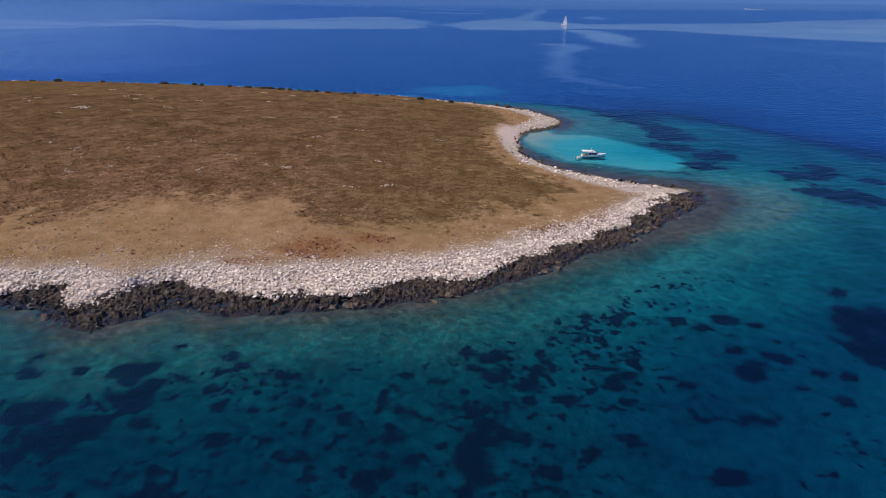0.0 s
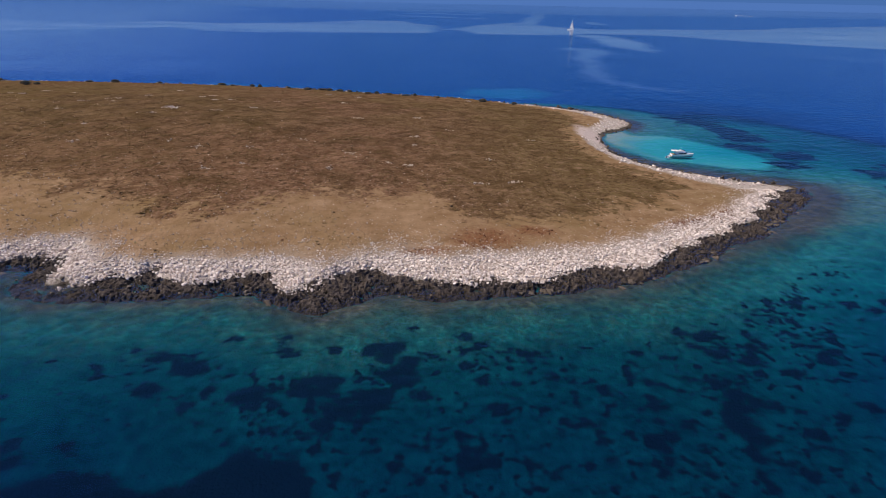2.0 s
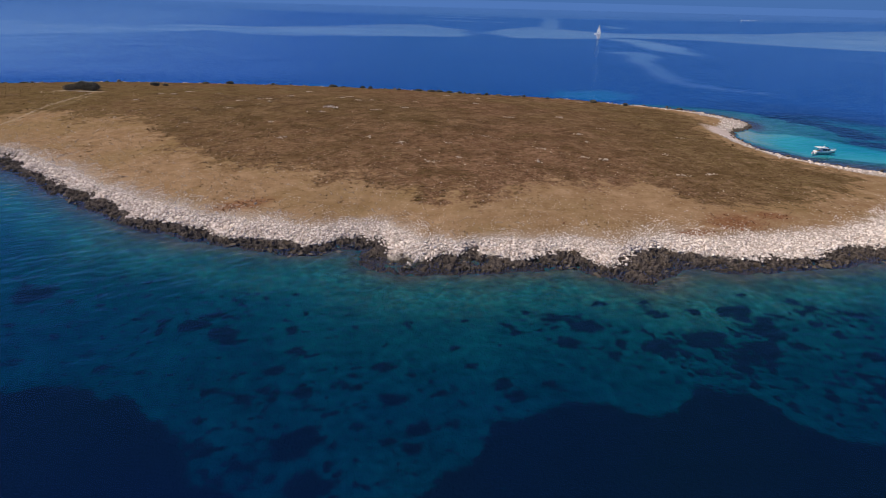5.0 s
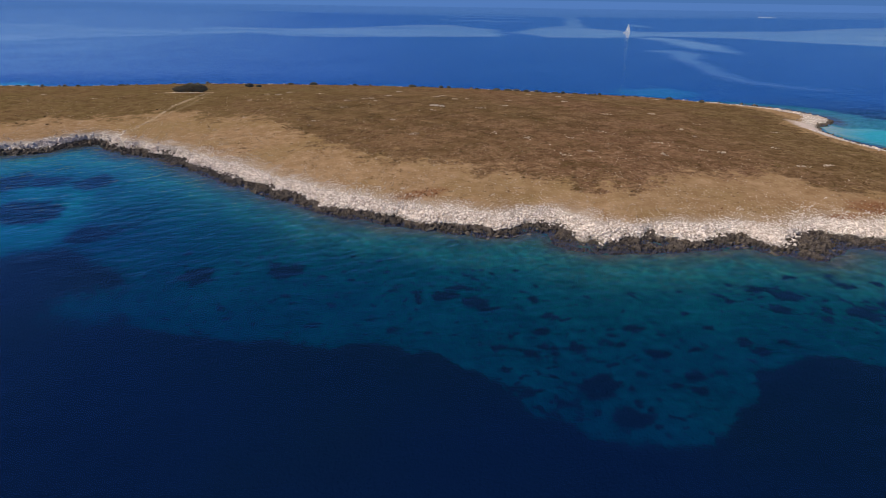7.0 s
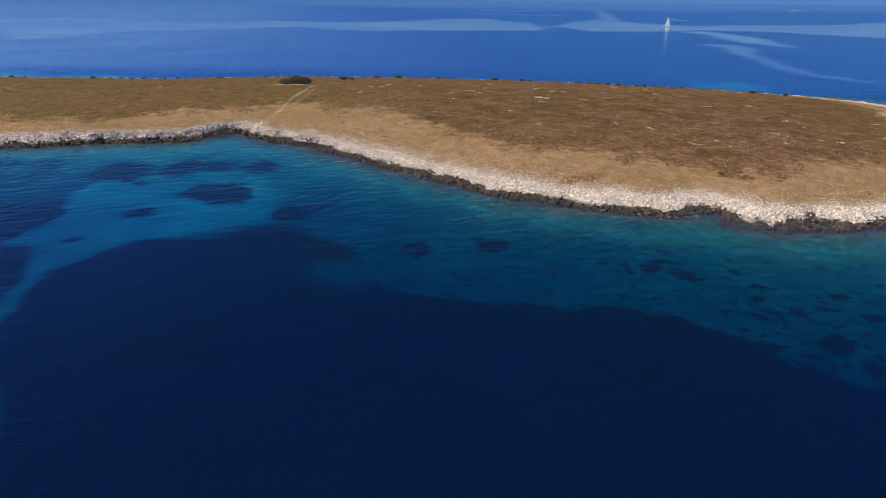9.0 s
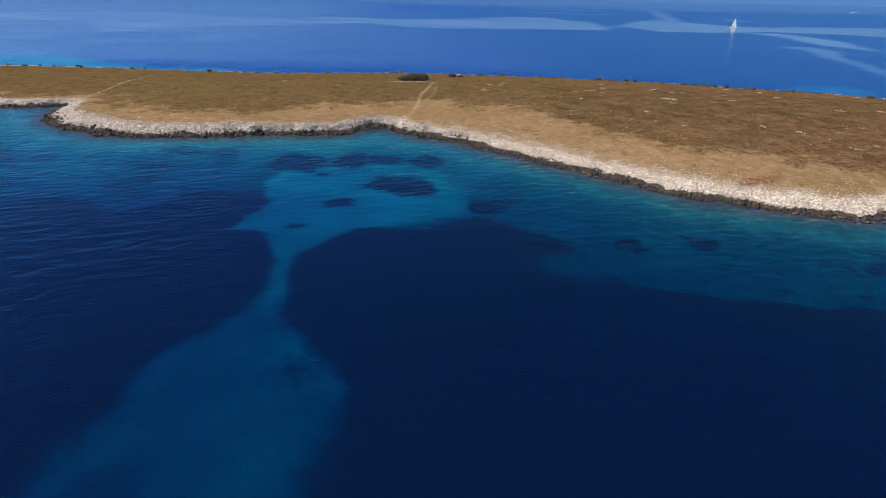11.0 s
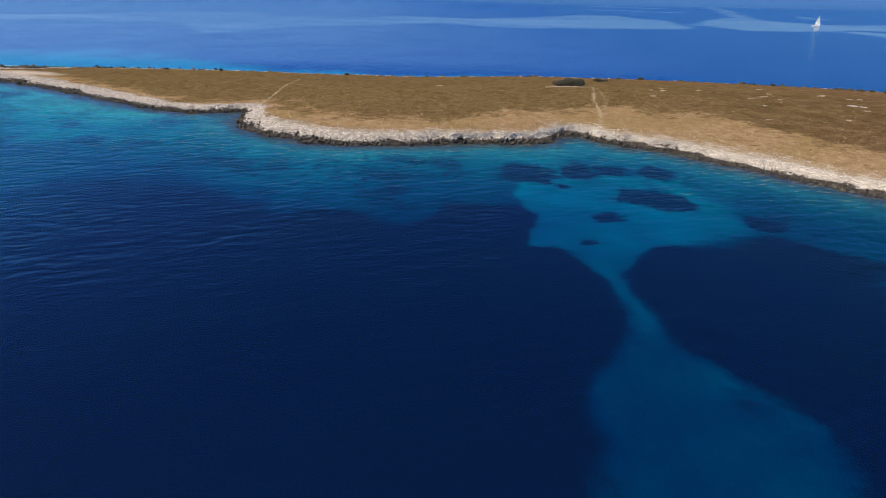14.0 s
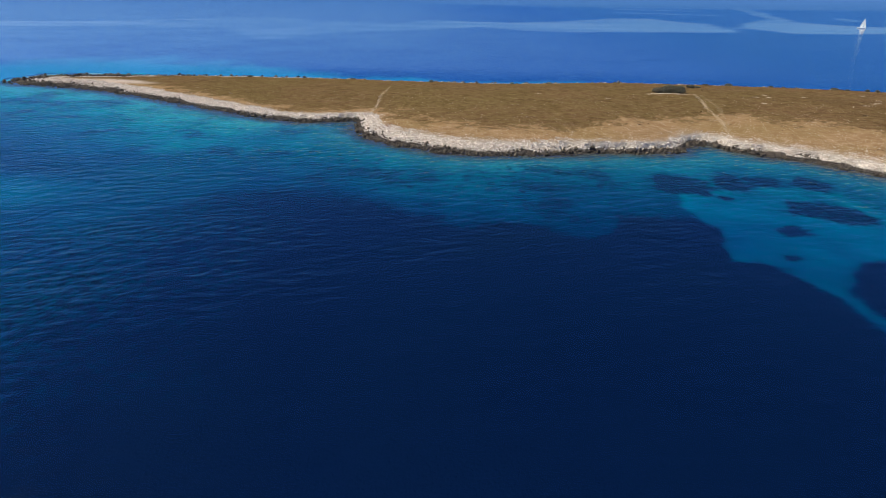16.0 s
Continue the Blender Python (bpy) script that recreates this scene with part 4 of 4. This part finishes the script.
x, y = scatter(9000, -400, 75, 120, 260, lambda x, y: 0.4 * smooth(0.12, 0.35, at(SCRUB_F, x, y)) * (1 - smooth(0.6, 0.95, at(SCRUB_F, x, y))) * smooth(-0.1, 0.4, fbm(x, y, 20, 3, 143)))
stuff("low_bushes", tufts_mesh("low_bushes", x, y, sized(len(x), 0.7, 2.0, 2), sized(len(x), 0.25, 0.5), SCRUB, 16), "low dark bushes dotting the edge of the scrub", "bushes")
x, y = scatter(60000, -440, 80, 105, 240, lambda x, y: 0.9 * smooth(0.2, 0.7, at(RED, x, y)) + 0.05 * smooth(1.7, 2.0, at(ZONE, x, y)) * (1 - smooth(2.05, 2.25, at(ZONE, x, y))) * smooth(0.1, 0.4, fbm(x, y, 11, 3, 155)) * south(x, y))
stuff("saltwort", tufts_mesh("saltwort", x, y, sized(len(x), 0.3, 1.0), sized(len(x), 0.25, 0.55), RUST), "low rust-red plants at the edge of the rubble", "plants")


# ---- parts ----
def part(name, me, parent, label=""):
    ob = new(name, me)
    ob.parent = parent
    return tagged(ob, label) if label else ob


def one_rock(name, material, flatness, rough, sink):
    """A single stone of one metre on the origin."""
    me = rocks_mesh(name, np.array([0.0]), np.array([0.0]), np.array([1.0]), material, flatness, rough, sink)
    me.transform(Matrix.Translation((0, 0, -at(SURF, np.array([0.0]), np.array([0.0]))[0])))
    return me


PALE = [one_rock("stone", WHITE_STONE, 0.6, 0.35, 0.2) for _ in range(10)]
FIELD = [one_rock("stone", FIELD_STONE, 0.6, 0.35, 0.2) for _ in range(10)]
BROWN = [one_rock("stone", DARK_STONE, 0.7, 0.62, 0.42) for _ in range(10)]


def ground_z(x, y):
    return float(at(SURF, np.array([float(x)]), np.array([float(y)]))[0])


def rubble_pile(x, y, w, d, n):
    """A low heap of pale stones on the grass, each stone a part."""
    heap = tagged(new("stone_heap"), "low heap of pale stones in dry scrub", "stones", "stone heaps on the islet")
    heap.location = (x, y, ground_z(x, y))
    for i in range(n):
        px, py = x + rng.normal(0, w / 4), y + rng.normal(0, d / 4)
        s = part("stone", FIELD[i % 10] if n < 50 else PALE[i % 10], heap)
        s.location = (px - x, py - y, ground_z(px, py) - heap.location.z)
        s.rotation_euler = (0, 0, rng.uniform(0, 6.28))
        s.scale = [0.25 + 0.5 * rng.random() ** 2] * 3


for hx, hy, w, d, n in [(-139, 258, 8, 6, 60), (-60, 248, 4, 3, 14), (-44, 180, 3.5, 3, 18), (-98, 170, 4.5, 3, 20), (-91, 193, 4, 3, 14), (-75, 205, 3, 3, 12),
                        (-20, 235, 4, 3, 10), (-35, 205, 3, 3, 12), (-120, 200, 4, 3, 12), (-160, 225, 4, 3, 12), (-175, 280, 4, 3, 12), (-100, 285, 4, 3, 12),
                        (-200, 300, 4, 3, 10), (-345, 300, 4, 3, 12), (-310, 280, 4, 3, 10), (-272, 301, 20, 2.5, 110), (-225, 235, 3, 3, 10), (-10, 190, 3, 3, 10)]:
    rubble_pile(hx, hy, w, d, n)
x, y = scatter(600, -240, 20, 150, 330, lambda x, y: smooth(0.5, 0.9, at(SCRUB_F, x, y)))
for hx, hy in list(zip(x, y))[:34]:
    rubble_pile(hx, hy, rng.uniform(3, 5.5), rng.uniform(2, 3.2), int(rng.integers(16, 32)))


def trail_stones(points, n, wide):
    p = np.array(points, float)
    t = rng.uniform(0, len(p) - 1.001, n)
    i = t.astype(int)
    q = p[i] + (p[i + 1] - p[i]) * (t - i)[:, None] + rng.normal(0, wide, (n, 2))
    stuff("trail_stones", rocks_mesh("trail_stones", q[:, 0], q[:, 1], sized(n, 0.25, 0.8, 2), FIELD_STONE, 0.5), "pale stones along a trodden path", "stones")


trail_stones(TRAIL_A, 130, 0.8)
trail_stones(TRAIL_B, 90, 0.7)


def boulder(x, y, size, meshes, label, group):
    ob = tagged(new("boulder", meshes[int(rng.integers(10))]), label, "boulder", group)
    ob.location = (x, y, ground_z(x, y) - 0.05)
    ob.rotation_euler, ob.scale = (0, 0, rng.uniform(0, 6.28)), (size, size, size * rng.uniform(0.7, 1.1))


x, y = scatter(9000, -440, 90, 95, 240, lambda x, y: 0.75 * dark(x, y) * (at(S, x, y) > -1) * south(x, y))
for bx, by in list(zip(x, y))[:150]:
    boulder(bx, by, rng.uniform(0.5, 1.0), BROWN, "large dark weathered rock at the waterline", "boulders on the shore")
x, y = scatter(60000, -300, 95, 85, 240, lambda x, y: 0.6 * smooth(-3.4, -2.2, at(S, x, y)) * (at(S, x, y) < -0.4) * smooth(0.15, 0.4, fbm(x, y, 13, 3, 191)) * south(x, y))
for bx, by in list(zip(x, y))[:70]:
    boulder(bx, by, rng.uniform(1.0, 1.8), BROWN, "dark wet rock standing in the shallows", "rocks in the shallows")
x, y = scatter(6000, -440, 90, 95, 240, lambda x, y: belt(x, y) * south(x, y) * (at(ZONE, x, y) < 1.6))
for bx, by in list(zip(x, y))[:130]:
    boulder(bx, by, rng.uniform(0.75, 1.2), PALE, "large pale limestone block on the rubble", "pale blocks on the shore")


def shrub(x, y, w, h, seed, label):
    """Several bent stems and a crown of small leaves in clumps."""
    r = np.random.default_rng(seed)
    base = new("shrub")
    base.location = (x, y, at(Z, np.array([x]), np.array([y]))[0] - 0.1)
    tagged(base, label, "shrub", "shrubs on the islet")
    tips = []
    for _ in range(7):
        bm = bmesh.new()
        a, lean = r.uniform(0, 6.28), r.uniform(0.2, 0.75)
        p, d, rad = Vector((0, 0, 0)), Vector((math.cos(a) * lean, math.sin(a) * lean, 1)).normalized(), 0.05 * h
        ring = [bm.verts.new(p + Vector((math.cos(i * 1.257), math.sin(i * 1.257), 0)) * rad) for i in range(5)]
        for _ in range(4):
            p = p + Vector((d.x * w * 0.16, d.y * w * 0.16, d.z * h * 0.2))
            d = (d + Vector(r.uniform(-0.3, 0.3, 3))).normalized()
            rad *= 0.75
            nxt = [bm.verts.new(p + Vector((math.cos(i * 1.257), math.sin(i * 1.257), 0)) * rad) for i in range(5)]
            for i in range(5):
                bm.faces.new((ring[i], ring[(i + 1) % 5], nxt[(i + 1) % 5], nxt[i]))
            ring = nxt
            tips.append(np.array(p))
        me = bpy.data.meshes.new("stem")
        bm.to_mesh(me)
        bm.free()
        me.materials.append(BARK)
        part("stem", me, base)
    n_clump, per = 60, 55
    a, q = r.uniform(0, 2 * np.pi, n_clump), np.sqrt(r.random(n_clump))
    cx, cy = np.cos(a) * q * w * 0.46, np.sin(a) * q * w * 0.34
    cz = h * (0.25 + 0.6 * r.random(n_clump) ** 0.7 * np.sqrt(np.maximum(1 - q ** 2, 0.05)))
    c = np.stack([cx, cy, cz], 1)
    c = np.concatenate([c, np.array(tips)])
    n = len(c) * per
    pos = np.repeat(c, per, 0) + r.normal(0, 1, (n, 3)) * np.array([0.10 * w, 0.08 * w, 0.10 * h]) * 0.75
    pos[:, 2] = np.maximum(pos[:, 2], 0.1)
    e1, e2 = r.normal(0, 1, (n, 3)), r.normal(0, 1, (n, 3))
    e1 /= np.linalg.norm(e1, axis=1)[:, None]
    e2 -= e1 * (e1 * e2).sum(1)[:, None]
    e2 /= np.linalg.norm(e2, axis=1)[:, None]
    sz = r.uniform(0.10, 0.22, (n, 1)) * (0.6 + 0.12 * w)
    v = np.stack([pos - e1 * sz, pos + e2 * sz * 0.5, pos + e1 * sz, pos - e2 * sz * 0.5], 1).reshape(-1, 3)
    part("crown", mesh_from("crown", v, np.arange(len(v)).reshape(-1, 4), LEAF, 4), base, "grey-green leaves")


for i, (sx, sy, w, h) in enumerate([(-277, 307, 7, 3.4), (-271, 308, 8, 5.0), (-266, 307, 7, 4.5), (-249, 344, 5.0, 2.4), (-244, 346, 3.0, 1.3), (-272, 314, 5, 3.0)]):
    shrub(sx, sy, w, h, 300 + i, "dense grey-green evergreen shrub above pale stones" if i < 3 or i == 5 else "small dark shrub near the far shore")
for i, sx in enumerate([-590, -545, -505, -470, -415, -360, -335, -305, -290, -230, -215, -188, -150, -143, -131, -126, -108, -96, -88, -83, -77, -71, -60, -55, -48, -38, -33, -20, -12, 4, 20]):
    d = rng.uniform(5, 9)
    ys = np.linspace(300, 390, 180)
    inland = at(S, np.full(180, float(sx)), ys)
    sy = ys[np.nonzero(inland > d)[0][-1]]
    shrub(sx, sy, 1.7 + 3.2 * rng.random() ** 1.3, rng.uniform(0.8, 1.9), 400 + i, "low dark shrub on the far shore")

# ---- boats ----
GEL = paint("white_gelcoat", (0.78, 0.78, 0.76), 0.25, 0.06)
NAVY = paint("dark_blue_band", (0.02, 0.035, 0.09), 0.3)
GLASS = paint("tinted_glass", (0.012, 0.016, 0.022), 0.06, 0.0)
TEAK = paint("teak_deck", (0.33, 0.20, 0.10), 0.7)
CANVAS = paint("cream_canvas", (0.72, 0.70, 0.64), 0.8)
STEEL = paint("steel_tube", (0.6, 0.6, 0.62), 0.25, 0.05, 1.0)
RUBBER = paint("grey_rubber", (0.60, 0.61, 0.62), 0.6)
SAIL = paint("sail_cloth", (0.85, 0.85, 0.82), 0.7)
FOAM = paint("sea_foam", (0.85, 0.88, 0.9), 0.8)


def loft(name, sections, material, close=True):
    """A skin over sections, each a list of points of equal number; ends are capped."""
    bm = bmesh.new()
    rings = [[bm.verts.new(p) for p in s] for s in sections]
    for a, b in zip(rings, rings[1:]):
        for i in range(len(a) - (0 if close else 1)):
            bm.faces.new((a[i], a[(i + 1) % len(a)], b[(i + 1) % len(a)], b[i]))
    if close:
        bm.faces.new(rings[0][::-1])
        bm.faces.new(rings[-1])
    bmesh.ops.recalc_face_normals(bm, faces=bm.faces)
    me = bpy.data.meshes.new(name)
    bm.to_mesh(me)
    bm.free()
    me.materials.append(material)
    return me


def hull(length, beam, keel, deck, sheer, material, name="hull", fat=0.45):
    """A boat's hull, bow to +x, open to a flat deck."""
    out = []
    for i in range(15):
        t = i / 14
        w = beam / 2 * (1 - max(0, (t - fat) / (1 - fat)) ** 2.2) * (0.88 + 0.12 * min(1, t / 0.25))
        top = deck + sheer * t ** 2
        x0, rake = -length / 2 + length * t * 0.93, length * 0.07 * t
        low = keel * (1 - max(0, (t - 0.75) / 0.25) ** 2 * 0.8)
        w = max(w, 0.03)
        out.append([(x0 + rake, -w, top), (x0 + rake * 0.6, -w * 0.94, top * 0.45), (x0, -w * 0.72, 0.0), (x0, 0, low), (x0, w * 0.72, 0.0), (x0 + rake * 0.6, w * 0.94, top * 0.45), (x0 + rake, w, top)])
    return loft(name, out, material)


def cabin(name, x0, x1, w0, w1, z0, z1, slope_f, slope_b, material):
    """A deckhouse that tapers forward, with raked ends and rounded shoulders."""
    s = []
    for z, inset in ((z0, 0.0), (z0 + (z1 - z0) * 0.85, 0.75), (z1, 1.0)):
        pull = 0.10 * inset
        a, b = x0 + slope_b * inset, x1 - slope_f * inset
        s.append([(a, -w0 + pull, z), (b - 0.3, -w1 + pull, z), (b, -w1 * 0.6, z), (b, w1 * 0.6, z), (b - 0.3, w1 - pull, z), (a, w0 - pull, z)])
    return loft(name, s, material)


def box(name, x0, x1, y0, y1, z0, z1, material, bevel=0.03):
    bm = bmesh.new()
    bmesh.ops.create_cube(bm, size=1, matrix=Matrix.LocRotScale(((x0 + x1) / 2, (y0 + y1) / 2, (z0 + z1) / 2), None, (x1 - x0, y1 - y0, z1 - z0)))
    bmesh.ops.bevel(bm, geom=bm.edges, offset=min(bevel, 0.3 * min(x1 - x0, y1 - y0, z1 - z0)), segments=2, affect="EDGES")
    me = bpy.data.meshes.new(name)
    bm.to_mesh(me)
    bm.free()
    me.materials.append(material)
    return me


def tube(name, points, r, material, sides=6):
    pts = [Vector(p) for p in points]
    sections = []
    for i, p in enumerate(pts):
        d = (pts[min(i + 1, len(pts) - 1)] - pts[max(i - 1, 0)]).normalized()
        a = d.cross(Vector((0.31, 0.17, 0.93))).normalized()
        b = d.cross(a)
        sections.append([p + r * (a * math.cos(2 * math.pi * k / sides) + b * math.sin(2 * math.pi * k / sides)) for k in range(sides)])
    return loft(name, sections, material)


def motor_yacht(x, y, turn):
    b = tagged(new("motor_yacht"), "white motor cruiser with flybridge anchored in turquoise cove", "boat")
    part("hull", hull(10.8, 3.6, -0.5, 1.05, 0.55, GEL), b)
    part("boot_stripe", hull(10.72, 3.62, -0.45, 0.26, 0.10, NAVY, "boot_stripe"), b, "dark blue stripe along the waterline")
    part("deck", box("deck", -5.1, 2.6, -1.5, 1.5, 1.02, 1.12, TEAK), b, "teak deck")
    part("foredeck", cabin("foredeck", 0.8, 4.6, 1.35, 0.6, 1.1, 1.62, 1.2, 0.1, GEL), b)
    house = part("deckhouse", cabin("deckhouse", -2.9, 1.9, 1.42, 1.25, 1.1, 2.25, 1.1, 0.2, GEL), b)
    for side in (-1, 1):
        for wx in (-2.5, -1.3, -0.1):
            part("window", box("window", wx, wx + 1.05, side * 1.40 - 0.05, side * 1.40 + 0.05, 1.3, 2.08, GLASS), house, "dark tinted window")
    part("windscreen", box("windscreen", 1.35, 1.6, -0.95, 0.95, 1.5, 2.05, GLASS), house, "dark raked windscreen")
    part("flybridge", cabin("flybridge", -2.4, 1.1, 1.38, 1.1, 2.22, 2.62, 0.4, 0.05, GEL), b)
    part("screen", box("screen", 0.45, 0.6, -0.9, 0.9, 2.6, 2.95, GLASS), b, "low dark flybridge screen")
    part("helm_seat", box("helm_seat", -1.6, -0.6, -0.8, 0.8, 2.6, 3.0, CANVAS), b)
    bim = part("bimini", box("bimini", -5.4, -2.2, -1.45, 1.45, 2.72, 2.82, CANVAS, 0.05), b, "cream canvas cover over the aft deck")
    for px in (-5.2, -2.9):
        for side in (-1, 1):
            part("pole", tube("pole", [(px, side * 1.4, 1.05), (px, side * 1.36, 2.75)], 0.03, STEEL), bim)
    for side in (-1, 1):
        rail = part("rail", tube("rail", [(-4.8, side * 1.62, 1.75), (-1, side * 1.72, 1.8), (2.2, side * 1.45, 1.95), (4.3, side * 0.75, 2.1), (5.3, 0, 2.2)], 0.025, STEEL), b, "steel guard rail")
        for px, py, pz in ((-4.0, 1.64, 1.76), (-1.0, 1.72, 1.8), (1.2, 1.55, 1.9), (3.2, 1.1, 2.03)):
            part("stanchion", tube("stanchion", [(px, side * py, 1.0), (px, side * py, pz)], 0.022, STEEL), rail)
    part("radar_mast", tube("radar_mast", [(-1.0, 0, 2.6), (-1.3, 0, 4.4)], 0.06, GEL), b)
    part("swim_platform", box("swim_platform", -6.0, -5.0, -1.4, 1.4, 0.25, 0.36, TEAK), b, "teak swim platform")
    b.matrix_world = pose(x, y, 0.0, 0, 0, turn) @ Matrix.Scale(0.82, 4)


def dinghy(x, y, turn):
    b = tagged(new("dinghy"), "small grey inflatable tender floating behind the cruiser", "boat")
    for side in (-1, 1):
        part("tube", tube("tube", [(-1.3, side * 0.55, 0.25), (0.5, side * 0.55, 0.25), (1.1, side * 0.35, 0.32), (1.4, 0.0, 0.36)], 0.2, RUBBER, 8), b)
    part("floor", box("floor", -1.2, 1.0, -0.45, 0.45, 0.05, 0.13, RUBBER), b)
    part("outboard", box("outboard", -1.6, -1.25, -0.16, 0.16, 0.1, 0.8, NAVY, 0.06), b, "dark outboard motor")
    b.matrix_world = pose(x, y, 0.0, 0, 0, turn)


motor_yacht(67.3, 210.0, -2)
dinghy(60.9, 208.2, 50)


def sail_mesh(name, a, b, c, belly):
    bm = bmesh.new()
    n, rows = 8, []
    A, B, C = Vector(a), Vector(b), Vector(c)
    for i in range(n + 1):
        t = i / n
        p, q = A.lerp(C, t), B.lerp(C, t)
        row = []
        for j in range(6):
            u = j / 5
            v = p.lerp(q, u)
            v.y += belly * math.sin(math.pi * u) * (1 - t) ** 0.6
            row.append(bm.verts.new(v))
        rows.append(row)
    for r0, r1 in zip(rows, rows[1:]):
        for j in range(5):
            bm.faces.new((r0[j], r0[j + 1], r1[j + 1], r1[j]))
    bmesh.ops.solidify(bm, geom=bm.faces[:], thickness=0.03)
    me = bpy.data.meshes.new(name)
    bm.to_mesh(me)
    bm.free()
    me.materials.append(SAIL)
    return me


def sailing_yacht(x, y, turn):
    b = tagged(new("sailing_yacht"), "white sailing yacht with hoisted sails on open sea", "boat")
    part("hull", hull(15.5, 4.4, -0.6, 1.2, 0.4, GEL), b)
    part("coachroof", cabin("coachroof", -3.0, 3.6, 1.3, 0.8, 1.2, 1.85, 0.9, 0.3, GEL), b)
    part("mast", tube("mast", [(1.2, 0, 1.2), (1.1, 0, 18.0)], 0.13, STEEL), b)
    part("boom", tube("boom", [(1.1, 0, 2.6), (-5.2, 0.9, 2.7)], 0.1, STEEL), b)
    part("mainsail", sail_mesh("mainsail", (1.0, 0, 2.8), (-5.1, 0.9, 2.9), (0.95, 0.1, 17.7), 0.7), b, "large white triangular mainsail")
    part("foresail", sail_mesh("foresail", (7.2, 0, 1.6), (0.2, 1.3, 2.2), (1.3, 0.1, 16.2), 0.8), b, "white triangular foresail")
    b.matrix_world = pose(x, y, 0.0, -4, 0, turn)


sailing_yacht(272, 1145, -62)


def speedboat(x, y, turn):
    b = tagged(new("speedboat"), "distant white speedboat trailing a foam wake", "boat")
    part("hull", hull(11, 3.4, -0.3, 1.3, 0.5, GEL), b)
    part("cabin", cabin("cabin", -2.5, 2.0, 1.2, 0.8, 1.3, 2.8, 1.0, 0.3, GEL), b)
    bm = bmesh.new()
    n = 40
    r = np.random.default_rng(5)
    rows = []
    for i in range(n):
        t = i / (n - 1)
        w = (2.0 + 7 * t) * (1 + 0.35 * r.uniform(-1, 1)) * (1 - 0.7 * t ** 3)
        rows.append([bm.verts.new((-5 - 75 * t, j * w, 0.35 * (1 - abs(j)) * (1 - t) + 0.06)) for j in (-1, 0, 1)])
    for p, q in zip(rows, rows[1:]):
        for j in range(2):
            bm.faces.new((p[j], p[j + 1], q[j + 1], q[j]))
    me = bpy.data.meshes.new("wake")
    bm.to_mesh(me)
    bm.free()
    me.materials.append(FOAM)
    part("wake", me, b, "white foam wake")
    b.matrix_world = pose(x, y, 0.0, 0, 0, turn)


speedboat(1376, 2600, 178)
